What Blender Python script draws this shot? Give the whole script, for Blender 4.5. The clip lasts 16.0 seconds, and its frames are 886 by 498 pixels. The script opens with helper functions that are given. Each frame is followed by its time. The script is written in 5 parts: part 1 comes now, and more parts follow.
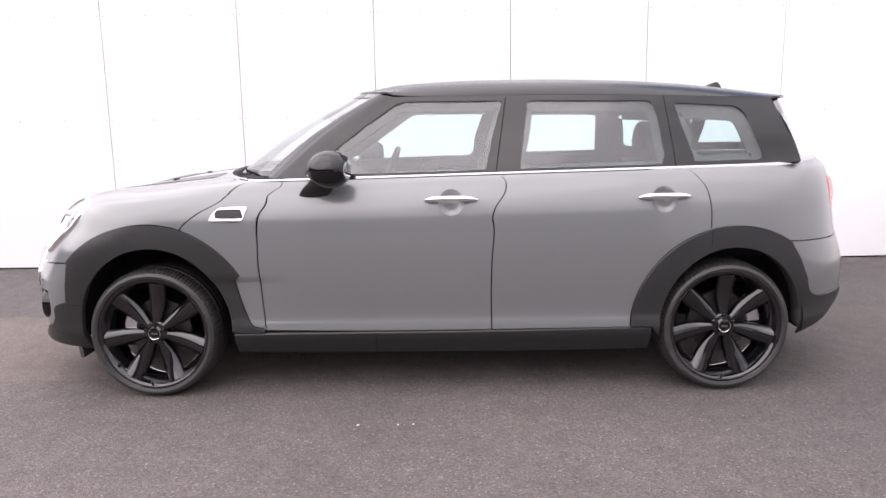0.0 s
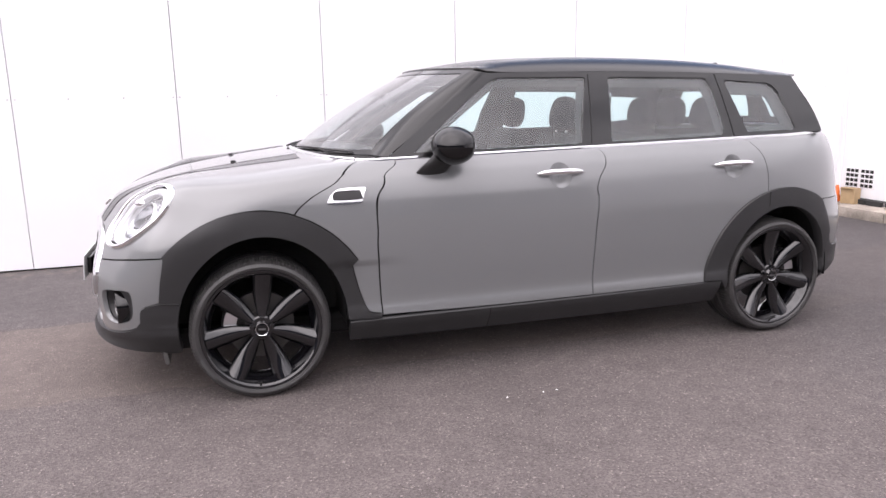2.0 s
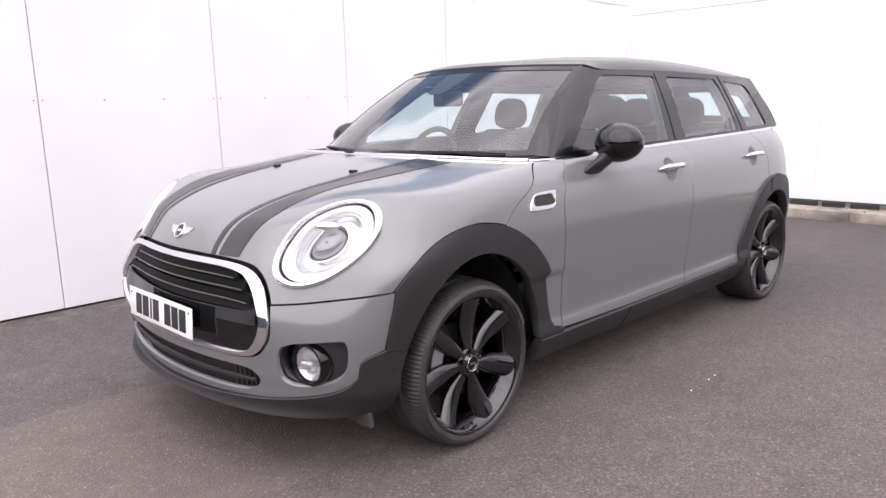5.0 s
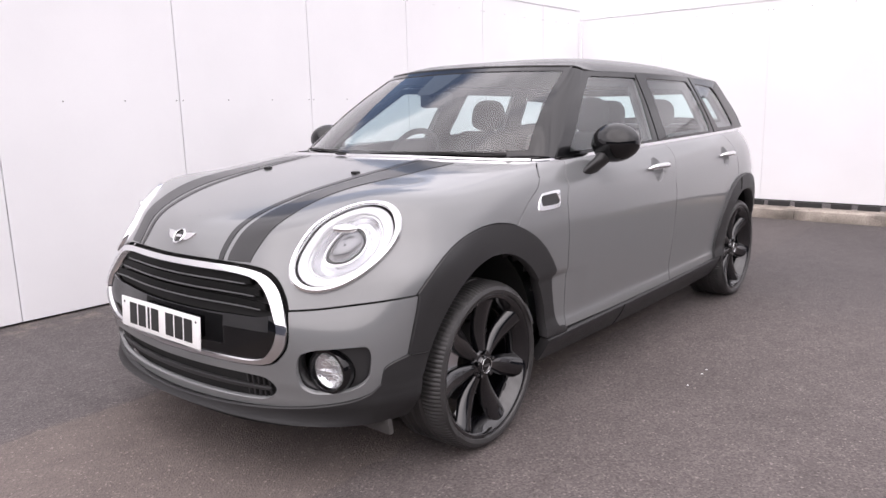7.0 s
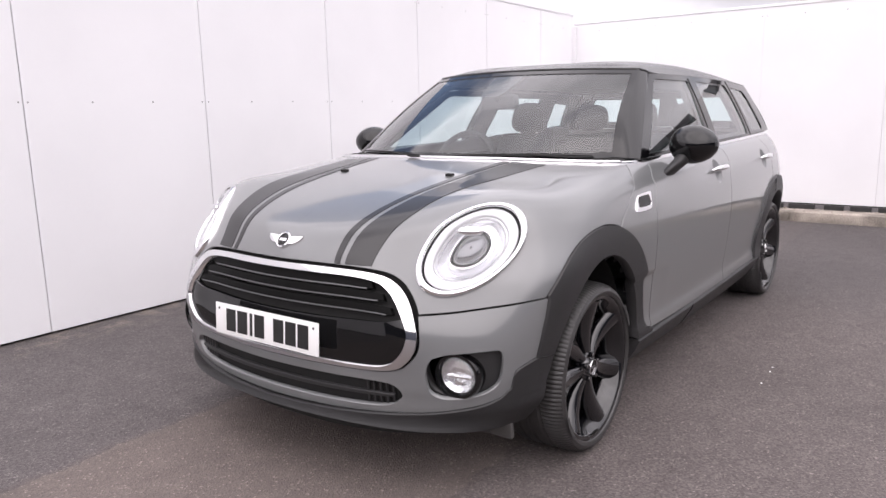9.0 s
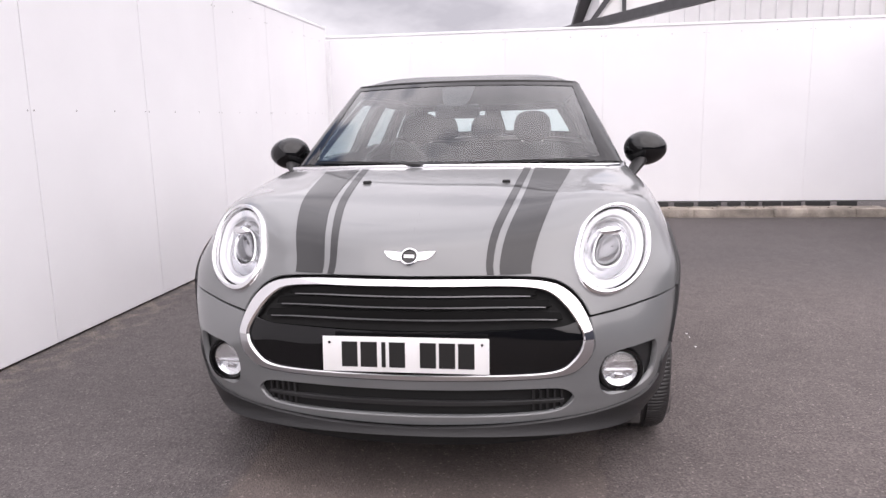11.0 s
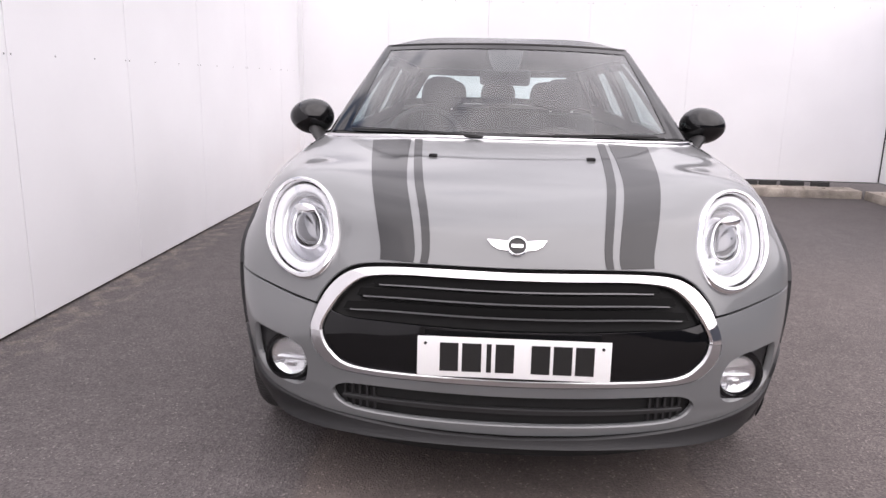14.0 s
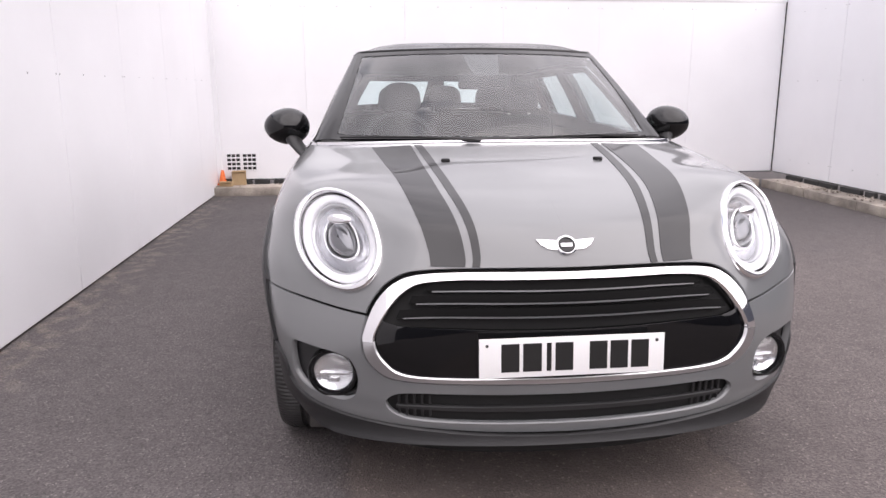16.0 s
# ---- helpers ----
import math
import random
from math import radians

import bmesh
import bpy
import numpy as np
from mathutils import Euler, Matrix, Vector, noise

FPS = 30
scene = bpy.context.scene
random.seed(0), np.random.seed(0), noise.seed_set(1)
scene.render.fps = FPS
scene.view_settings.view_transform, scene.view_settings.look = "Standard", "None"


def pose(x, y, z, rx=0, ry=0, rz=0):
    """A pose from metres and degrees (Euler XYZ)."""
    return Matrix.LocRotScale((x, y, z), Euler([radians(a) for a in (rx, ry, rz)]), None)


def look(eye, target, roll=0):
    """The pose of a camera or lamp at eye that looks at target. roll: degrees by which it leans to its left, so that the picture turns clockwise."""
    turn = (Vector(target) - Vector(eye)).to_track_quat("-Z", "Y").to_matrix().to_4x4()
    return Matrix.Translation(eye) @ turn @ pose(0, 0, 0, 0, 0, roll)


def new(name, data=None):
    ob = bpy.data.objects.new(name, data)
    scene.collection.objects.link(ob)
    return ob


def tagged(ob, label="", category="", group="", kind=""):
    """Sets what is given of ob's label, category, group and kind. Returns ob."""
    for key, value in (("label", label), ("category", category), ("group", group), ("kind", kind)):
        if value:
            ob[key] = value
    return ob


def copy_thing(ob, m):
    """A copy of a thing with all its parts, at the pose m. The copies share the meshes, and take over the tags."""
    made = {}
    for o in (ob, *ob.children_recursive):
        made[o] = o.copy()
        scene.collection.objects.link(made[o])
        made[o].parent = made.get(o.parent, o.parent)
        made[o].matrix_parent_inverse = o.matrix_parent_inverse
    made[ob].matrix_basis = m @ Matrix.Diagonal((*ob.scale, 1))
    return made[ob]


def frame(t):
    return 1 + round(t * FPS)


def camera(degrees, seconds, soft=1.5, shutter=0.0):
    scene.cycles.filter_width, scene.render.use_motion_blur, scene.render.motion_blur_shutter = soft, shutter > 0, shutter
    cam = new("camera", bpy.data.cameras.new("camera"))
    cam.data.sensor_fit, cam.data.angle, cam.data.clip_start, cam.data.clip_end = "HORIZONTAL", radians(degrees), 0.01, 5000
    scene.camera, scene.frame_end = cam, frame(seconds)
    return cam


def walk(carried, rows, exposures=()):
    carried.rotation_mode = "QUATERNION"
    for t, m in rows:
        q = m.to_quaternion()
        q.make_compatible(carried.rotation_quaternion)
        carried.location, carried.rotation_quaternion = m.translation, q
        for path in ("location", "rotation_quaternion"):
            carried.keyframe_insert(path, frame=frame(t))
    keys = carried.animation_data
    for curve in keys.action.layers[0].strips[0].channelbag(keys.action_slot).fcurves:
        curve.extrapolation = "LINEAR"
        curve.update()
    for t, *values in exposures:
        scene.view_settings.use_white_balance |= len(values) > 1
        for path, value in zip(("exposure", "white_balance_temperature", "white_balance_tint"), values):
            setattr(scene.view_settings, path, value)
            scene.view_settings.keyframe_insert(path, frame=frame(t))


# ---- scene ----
cam = camera(63.0, 16.0)
PATH = [
    (0, (0.038, -4.094, 1.267), (0.024, -2.124, 0.921), -0.9),
    (0.5, (-0.272, -4.057, 1.254), (-0.127, -2.098, 0.88), 0.2),
    (1, (-0.626, -4.083, 1.27), (-0.302, -2.147, 0.886), 0.5),
    (1.5, (-1.013, -4.041, 1.257), (-0.528, -2.137, 0.88), 0.3),
    (2, (-1.454, -3.918, 1.265), (-0.882, -2.045, 0.861), -1.1),
    (2.5, (-1.89, -3.726, 1.249), (-1.1, -1.93, 0.859), -0.6),
    (3, (-2.223, -3.473, 1.241), (-1.299, -1.746, 0.834), -1.3),
    (3.5, (-2.555, -3.21, 1.241), (-1.51, -1.553, 0.841), -2.7),
    (4, (-2.79, -2.951, 1.241), (-1.613, -1.384, 0.841), -1.8),
    (4.5, (-2.99, -2.707, 1.248), (-1.706, -1.226, 0.851), -1.6),
    (4.7, (-3.074, -2.64, 1.245), (-1.748, -1.196, 0.851), -1.5),
    (7, (-3.325, -2.333, 1.229), (-1.822, -1.07, 0.847), -1.4),
    (7.5, (-3.328, -2.343, 1.228), (-1.828, -1.077, 0.848), -1.3),
    (8, (-3.374, -2.315, 1.231), (-1.859, -1.065, 0.852), -1.2),
    (8.5, (-3.484, -2.177, 1.224), (-1.938, -0.966, 0.846), -0.4),
    (9, (-3.642, -1.887, 1.232), (-2.058, -0.725, 0.857), -1.2),
    (9.2, (-3.72, -1.774, 1.233), (-2.089, -0.679, 0.86), -0.2),
    (11.3, (-4.202, -0.222, 1.238), (-2.243, -0.06, 0.867), -1.9),
    (11.5, (-4.191, -0.107, 1.254), (-2.23, -0.012, 0.872), -2.0),
    (12, (-4.178, 0.109, 1.231), (-2.217, 0.116, 0.837), -1.0),
    (12.5, (-4.129, 0.205, 1.228), (-2.17, 0.197, 0.828), -0.6),
    (13, (-4.004, 0.154, 1.211), (-2.055, 0.135, 0.765), 0.3),
    (13.5, (-3.935, 0.128, 1.224), (-1.991, 0.166, 0.755), 0.1),
    (14, (-3.934, 0.11, 1.247), (-1.989, 0.204, 0.794), 1.3),
    (14.5, (-3.966, 0.115, 1.26), (-2.02, 0.225, 0.813), 0.5),
    (15, (-3.965, 0.123, 1.267), (-2.02, 0.237, 0.818), 0.3),
    (15.5, (-3.958, 0.228, 1.251), (-2.007, 0.249, 0.813), 0.4),
    (16, (-3.926, 0.55, 1.243), (-1.985, 0.347, 0.806), -0.2),
]
walk(cam, [(t, look(eye, target, roll)) for t, eye, target, roll in PATH], exposures=[(0, 1.25, 6650, 18), (2.5, 1.25, 6600, 19), (4.5, 1.15, 6600, 19), (7.5, 0.96, 6650, 18), (12, 0.91, 6650, 18), (16, 0.91, 6650, 18)])

import functools
from collections import defaultdict
from mathutils.bvhtree import BVHTree
from mathutils.geometry import delaunay_2d_cdt

# ---------------------------------------------------------------- world and light
world = bpy.data.worlds.new("overcast_sky")
scene.world = world
world.use_nodes = True
wn, wl = world.node_tree.nodes, world.node_tree.links
wn.clear()
SUN_EL, SUN_AZ = radians(52), radians(236)
sky = wn.new("ShaderNodeTexSky")
sky.sky_type, sky.sun_disc, sky.sun_elevation, sky.sun_rotation = "NISHITA", False, SUN_EL, SUN_AZ
coord = wn.new("ShaderNodeTexCoord")
squash = wn.new("ShaderNodeMapping")
squash.inputs["Scale"].default_value = (1.0, 1.0, 2.2)
cloud = wn.new("ShaderNodeTexNoise")
cloud.inputs["Scale"].default_value, cloud.inputs["Detail"].default_value, cloud.inputs["Roughness"].default_value = 2.3, 6.0, 0.55
cover = wn.new("ShaderNodeValToRGB")
cover.color_ramp.elements[0].position, cover.color_ramp.elements[1].position = 0.24, 0.40
shade = wn.new("ShaderNodeValToRGB")
shade.color_ramp.elements[0].position, shade.color_ramp.elements[1].position = 0.40, 0.68
shade.color_ramp.elements[0].color, shade.color_ramp.elements[1].color = (11.6, 11.7, 12.2, 1), (5.2, 5.3, 5.8, 1)
blend = wn.new("ShaderNodeMixRGB")
back = wn.new("ShaderNodeBackground")
back.inputs["Strength"].default_value = 0.1
# an overcast sky is brighter overhead than near the horizon
height, rise, domed = wn.new("ShaderNodeSeparateXYZ"), wn.new("ShaderNodeMapRange"), wn.new("ShaderNodeVectorMath")
rise.inputs["From Min"].default_value, rise.inputs["From Max"].default_value = 0.0, 0.75
rise.inputs["To Min"].default_value, rise.inputs["To Max"].default_value = 0.70, 0.98
domed.operation = "MULTIPLY"
# and brighter round the veiled sun
toward, front, lobe, veil, glow = wn.new("ShaderNodeVectorMath"), wn.new("ShaderNodeMath"), wn.new("ShaderNodeMath"), wn.new("ShaderNodeVectorMath"), wn.new("ShaderNodeVectorMath")
toward.operation, front.operation, lobe.operation, veil.operation, glow.operation = "DOT_PRODUCT", "MAXIMUM", "POWER", "SCALE", "ADD"
toward.inputs[1].default_value = (math.cos(SUN_EL) * math.sin(SUN_AZ), math.cos(SUN_EL) * math.cos(SUN_AZ), math.sin(SUN_EL))
front.inputs[1].default_value, lobe.inputs[1].default_value = 0.0, 2.0
veil.inputs[0].default_value = (6.2, 6.0, 5.9)
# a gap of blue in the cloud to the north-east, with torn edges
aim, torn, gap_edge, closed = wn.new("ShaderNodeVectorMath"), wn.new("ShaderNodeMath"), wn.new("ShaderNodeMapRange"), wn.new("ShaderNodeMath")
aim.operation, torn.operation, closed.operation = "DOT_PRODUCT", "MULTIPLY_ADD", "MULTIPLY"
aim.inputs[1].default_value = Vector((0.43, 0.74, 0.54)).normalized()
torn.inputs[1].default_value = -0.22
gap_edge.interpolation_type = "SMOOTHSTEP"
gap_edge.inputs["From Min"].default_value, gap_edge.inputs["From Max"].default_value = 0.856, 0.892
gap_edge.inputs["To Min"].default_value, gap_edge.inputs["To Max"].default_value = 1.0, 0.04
# sky brightness lowered towards +x, added to darken what the bonnet reflects
east_dim, dimmed = wn.new("ShaderNodeMapRange"), wn.new("ShaderNodeMath")
east_dim.inputs["From Min"].default_value, east_dim.inputs["From Max"].default_value = 0.35, 0.95
east_dim.inputs["To Min"].default_value, east_dim.inputs["To Max"].default_value = 1.0, 0.80
dimmed.operation = "MULTIPLY"
wout = wn.new("ShaderNodeOutputWorld")
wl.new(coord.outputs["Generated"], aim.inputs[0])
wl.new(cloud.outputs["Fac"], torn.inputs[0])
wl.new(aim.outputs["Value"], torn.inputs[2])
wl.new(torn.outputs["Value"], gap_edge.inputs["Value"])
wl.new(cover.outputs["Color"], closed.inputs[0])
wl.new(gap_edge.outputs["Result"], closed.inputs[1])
wl.new(height.outputs["X"], east_dim.inputs["Value"])
wl.new(rise.outputs["Result"], dimmed.inputs[0])
wl.new(east_dim.outputs["Result"], dimmed.inputs[1])
wl.new(coord.outputs["Generated"], squash.inputs["Vector"])
wl.new(squash.outputs["Vector"], cloud.inputs["Vector"])
wl.new(cloud.outputs["Fac"], cover.inputs["Fac"])
wl.new(cloud.outputs["Fac"], shade.inputs["Fac"])
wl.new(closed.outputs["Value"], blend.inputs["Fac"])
wl.new(sky.outputs["Color"], blend.inputs["Color1"])
wl.new(shade.outputs["Color"], blend.inputs["Color2"])
wl.new(coord.outputs["Generated"], height.inputs["Vector"])
wl.new(height.outputs["Z"], rise.inputs["Value"])
wl.new(blend.outputs["Color"], domed.inputs[0])
wl.new(dimmed.outputs["Value"], domed.inputs[1])
wl.new(domed.outputs["Vector"], glow.inputs[0])
wl.new(coord.outputs["Generated"], toward.inputs[0])
wl.new(toward.outputs["Value"], front.inputs[0])
wl.new(front.outputs["Value"], lobe.inputs[0])
wl.new(lobe.outputs["Value"], veil.inputs["Scale"])
wl.new(veil.outputs["Vector"], glow.inputs[1])
wl.new(glow.outputs["Vector"], back.inputs["Color"])
wl.new(back.outputs["Background"], wout.inputs["Surface"])

sun_data = bpy.data.lights.new("sun", "SUN")
sun_data.energy, sun_data.angle, sun_data.color = 0.6, radians(90), (1.0, 0.96, 0.92)
sun = new("sun", sun_data)
sun.matrix_world = look((0, 0, 20), (0 - 20 * math.cos(SUN_EL) * math.sin(SUN_AZ) / math.sin(SUN_EL), 0 - 20 * math.cos(SUN_EL) * math.cos(SUN_AZ) / math.sin(SUN_EL), 0))


# ---------------------------------------------------------------- materials
def material(name, color=(0.5, 0.5, 0.5), rough=0.5, metal=0.0, coat=0.0, var=0.0, scale=8.0, bump=0.0, bump_scale=60.0, spec=0.5, tint=None, fine=0.0, fine_scale=300.0):
    """Principled surface with variation at two scales and fine relief."""
    m = bpy.data.materials.new(name)
    m.use_nodes = True
    n, l = m.node_tree.nodes, m.node_tree.links
    b = n["Principled BSDF"]
    b.inputs["Base Color"].default_value = (*color, 1)
    b.inputs["Roughness"].default_value, b.inputs["Metallic"].default_value = rough, metal
    b.inputs["Coat Weight"].default_value, b.inputs["Coat Roughness"].default_value = coat, 0.03
    b.inputs["Specular IOR Level"].default_value = spec
    tc = n.new("ShaderNodeTexCoord")
    if var or fine:
        big = n.new("ShaderNodeTexNoise")
        big.inputs["Scale"].default_value, big.inputs["Detail"].default_value = scale, 5
        small = n.new("ShaderNodeTexNoise")
        small.inputs["Scale"].default_value, small.inputs["Detail"].default_value = fine_scale, 2
        l.new(tc.outputs["Object"], big.inputs["Vector"])
        l.new(tc.outputs["Object"], small.inputs["Vector"])
        r1 = n.new("ShaderNodeMapRange")
        r1.inputs["From Min"].default_value, r1.inputs["From Max"].default_value = 0.3, 0.7
        r1.inputs["To Min"].default_value, r1.inputs["To Max"].default_value = 1 - var, 1 + var
        r2 = n.new("ShaderNodeMapRange")
        r2.inputs["From Min"].default_value, r2.inputs["From Max"].default_value = 0.3, 0.7
        r2.inputs["To Min"].default_value, r2.inputs["To Max"].default_value = 1 - fine, 1 + fine
        l.new(big.outputs["Fac"], r1.inputs["Value"])
        l.new(small.outputs["Fac"], r2.inputs["Value"])
        mul = n.new("ShaderNodeMath")
        mul.operation = "MULTIPLY"
        l.new(r1.outputs["Result"], mul.inputs[0])
        l.new(r2.outputs["Result"], mul.inputs[1])
        mix = n.new("ShaderNodeMixRGB")
        mix.blend_type, mix.inputs["Fac"].default_value = "MULTIPLY", 1.0
        mix.inputs["Color1"].default_value = (*color, 1)
        if tint:
            tone = n.new("ShaderNodeMixRGB")
            tone.inputs["Color1"].default_value, tone.inputs["Color2"].default_value = (*color, 1), (*tint, 1)
            l.new(big.outputs["Fac"], tone.inputs["Fac"])
            l.new(tone.outputs["Color"], mix.inputs["Color1"])
        l.new(mul.outputs["Value"], mix.inputs["Color2"])
        l.new(mix.outputs["Color"], b.inputs["Base Color"])
        r3 = n.new("ShaderNodeMapRange")
        r3.inputs["To Min"].default_value, r3.inputs["To Max"].default_value = max(rough - 0.06, 0.02), min(rough + 0.06, 1)
        if rough > 0.15:
            l.new(big.outputs["Fac"], r3.inputs["Value"])
            l.new(r3.outputs["Result"], b.inputs["Roughness"])
    if bump:
        rel = n.new("ShaderNodeTexNoise")
        rel.inputs["Scale"].default_value, rel.inputs["Detail"].default_value = bump_scale, 4
        l.new(tc.outputs["Object"], rel.inputs["Vector"])
        bp = n.new("ShaderNodeBump")
        bp.inputs["Strength"].default_value, bp.inputs["Distance"].default_value = bump, 0.004
        l.new(rel.outputs["Fac"], bp.inputs["Height"])
        l.new(bp.outputs["Normal"], b.inputs["Normal"])
    return m


def glass_material(name, tint, ior=1.5, rough=0.0):
    m = bpy.data.materials.new(name)
    m.use_nodes = True
    n, l = m.node_tree.nodes, m.node_tree.links
    n.clear()
    out = n.new("ShaderNodeOutputMaterial")
    clear, gloss, mix = n.new("ShaderNodeBsdfTransparent"), n.new("ShaderNodeBsdfGlossy"), n.new("ShaderNodeMixShader")
    facing, power, amount = n.new("ShaderNodeLayerWeight"), n.new("ShaderNodeMath"), n.new("ShaderNodeMapRange")
    facing.inputs["Blend"].default_value = 0.5
    power.operation, power.inputs[1].default_value = "POWER", 4.0
    base = 2.4 * ((ior - 1) / (ior + 1)) ** 2
    amount.inputs["To Min"].default_value = base
    l.new(facing.outputs["Facing"], power.inputs[0])
    l.new(power.outputs["Value"], amount.inputs["Value"])
    clear.inputs["Color"].default_value = (*tint, 1)
    gloss.inputs["Roughness"].default_value, gloss.inputs["Color"].default_value = rough, (1, 1, 1, 1)
    l.new(amount.outputs["Result"], mix.inputs["Fac"])
    l.new(clear.outputs["BSDF"], mix.inputs[1])
    l.new(gloss.outputs["BSDF"], mix.inputs[2])
    l.new(mix.outputs["Shader"], out.inputs["Surface"])
    return m


def asphalt_material():
    """Tarmac laid in lanes along x: coarse towards the south, a smoother brownish strip, a darker one at the wall."""
    m = material("asphalt", (0.1, 0.09, 0.09), 0.82, var=0.0, spec=0.35)
    n, l = m.node_tree.nodes, m.node_tree.links
    b = n["Principled BSDF"]
    tc = n.new("ShaderNodeTexCoord")

    def noise_node(scale, detail, rough=0.5):
        k = n.new("ShaderNodeTexNoise")
        k.inputs["Scale"].default_value, k.inputs["Detail"].default_value, k.inputs["Roughness"].default_value = scale, detail, rough
        l.new(tc.outputs["Object"], k.inputs["Vector"])
        return k.outputs["Fac"]

    def ranged(value, f0, f1, t0, t1):
        k = n.new("ShaderNodeMapRange")
        for name, v in (("From Min", f0), ("From Max", f1), ("To Min", t0), ("To Max", t1)):
            k.inputs[name].default_value = v
        l.new(value, k.inputs["Value"])
        return k.outputs["Result"]

    def maths(op, p, q):
        k = n.new("ShaderNodeMath")
        k.operation = op
        for i, v in enumerate((p, q)):
            if isinstance(v, (int, float)):
                k.inputs[i].default_value = v
            else:
                l.new(v, k.inputs[i])
        return k.outputs["Value"]

    def mixed(fac, p, q, kind="MIX"):
        k = n.new("ShaderNodeMixRGB")
        k.blend_type = kind
        for name, v in (("Fac", fac), ("Color1", p), ("Color2", q)):
            if isinstance(v, (int, float)):
                k.inputs[name].default_value = v
            elif isinstance(v, tuple):
                k.inputs[name].default_value = (*v, 1)
            else:
                l.new(v, k.inputs[name])
        return k.outputs["Color"]

    stone = n.new("ShaderNodeTexVoronoi")
    stone.inputs["Scale"].default_value = 150
    l.new(tc.outputs["Object"], stone.inputs["Vector"])
    pick = n.new("ShaderNodeSeparateColor")
    l.new(stone.outputs["Color"], pick.inputs["Color"])
    grit, stain, blot, wob = noise_node(130, 6), noise_node(0.9, 7, 0.66), noise_node(9, 8), noise_node(5, 5, 0.65)
    axes = n.new("ShaderNodeSeparateXYZ")
    l.new(tc.outputs["Object"], axes.inputs["Vector"])
    across = maths("ADD", axes.outputs["Y"], ranged(wob, 0.3, 0.7, -0.035, 0.035))
    south = ranged(across, -0.66, -0.61, 1.0, 0.0)
    north = ranged(across, 0.615, 0.665, 0.0, 1.0)
    tone = mixed(south, (0.128, 0.106, 0.098), (0.109, 0.093, 0.090))
    tone = mixed(north, tone, (0.097, 0.086, 0.086))
    # the yard behind the car is darker and greyer
    tone = mixed(ranged(maths("ADD", axes.outputs["X"], ranged(stain, 0.3, 0.7, -0.8, 0.8)), 0.6, 2.2, 0.0, 0.75), tone, (0.067, 0.060, 0.061))
    # a seam line along each joint
    for at in (-0.635, 0.64):
        line = ranged(maths("ABSOLUTE", maths("SUBTRACT", across, at), 0.0), 0.0, 0.014, 0.35, 0.0)
        tone = mixed(line, tone, (0.05, 0.045, 0.045))
    # dusty silt along the foot of the wall
    silt = maths("MULTIPLY", ranged(axes.outputs["Y"], 1.95, 2.34, 0.0, 0.6), ranged(blot, 0.48, 0.62, 0.0, 1.0))
    tone = mixed(silt, tone, (0.20, 0.165, 0.14))
    # the middle strip is worn smoother
    rough_amount = ranged(maths("MAXIMUM", south, north), 0.0, 1.0, 0.34, 0.68)
    chips = maths("ADD", maths("MULTIPLY", maths("SUBTRACT", pick.outputs["Red"], 0.5), rough_amount), 1.0)
    grain = maths("MULTIPLY", chips, ranged(blot, 0.3, 0.7, 0.90, 1.10))
    grain = maths("MULTIPLY", grain, ranged(stain, 0.3, 0.7, 0.86, 1.14))
    # the odd pale stone
    chip = maths("MULTIPLY", ranged(pick.outputs["Green"], 0.965, 0.97, 0.0, 1.0), 0.8)
    grain = maths("ADD", grain, chip)
    l.new(mixed(1.0, tone, grain, "MULTIPLY"), b.inputs["Base Color"])
    bp = n.new("ShaderNodeBump")
    bp.inputs["Strength"].default_value, bp.inputs["Distance"].default_value = 0.6, 0.006
    l.new(maths("ADD", stone.outputs["Distance"], grit), bp.inputs["Height"])
    l.new(bp.outputs["Normal"], b.inputs["Normal"])
    return m


M_ASPHALT = asphalt_material()
M_WALL = material("white_coated_panel", (0.80, 0.80, 0.82), 0.38, var=0.03, scale=1.2, fine=0.01, bump=0.02, bump_scale=3)
M_GAP = material("dark_joint", (0.03, 0.03, 0.03), 0.9)
M_CONCRETE = material("weathered_concrete", (0.29, 0.255, 0.22), 0.9, var=0.5, scale=4, fine=0.25, fine_scale=90, bump=0.5, bump_scale=40)
M_PAINT = material("grey_car_paint", (0.138, 0.143, 0.146), 0.30, coat=1.0)
M_BLACK = material("gloss_black_paint", (0.003, 0.003, 0.0035), 0.05)
M_ROOF = material("black_roof_paint", (0.008, 0.0078, 0.008), 0.22, spec=0.4)
M_STRIPE = material("black_stripe_film", (0.014, 0.014, 0.015), 0.5, spec=0.25, coat=0.6)
M_CLAD = material("textured_black_plastic", (0.022, 0.022, 0.023), 0.46, spec=0.4, var=0.08, scale=9, fine=0.05, bump=0.12, bump_scale=420)
M_DARK = material("shadowed_black_plastic", (0.018, 0.018, 0.018), 0.8, spec=0.25)
M_CHROME = material("chrome", (0.86, 0.86, 0.87), 0.07, metal=1.0)
M_SILVER = material("satin_silver", (0.62, 0.62, 0.63), 0.28, metal=1.0)
M_TYRE = material("tyre_rubber", (0.029, 0.028, 0.028), 0.45, spec=0.55, var=0.15, scale=14, fine=0.1, bump=0.15, bump_scale=200)
M_RIM = material("gloss_black_alloy", (0.004, 0.004, 0.005), 0.06, coat=1.0, spec=0.1)
M_RIM.node_tree.nodes["Principled BSDF"].inputs["Coat IOR"].default_value = 1.62
M_DUSTY = material("dusty_rubber", (0.06, 0.057, 0.055), 0.8, var=0.2, scale=25)
M_DISC = material("brake_steel", (0.09, 0.088, 0.085), 0.45, metal=1.0, var=0.1)
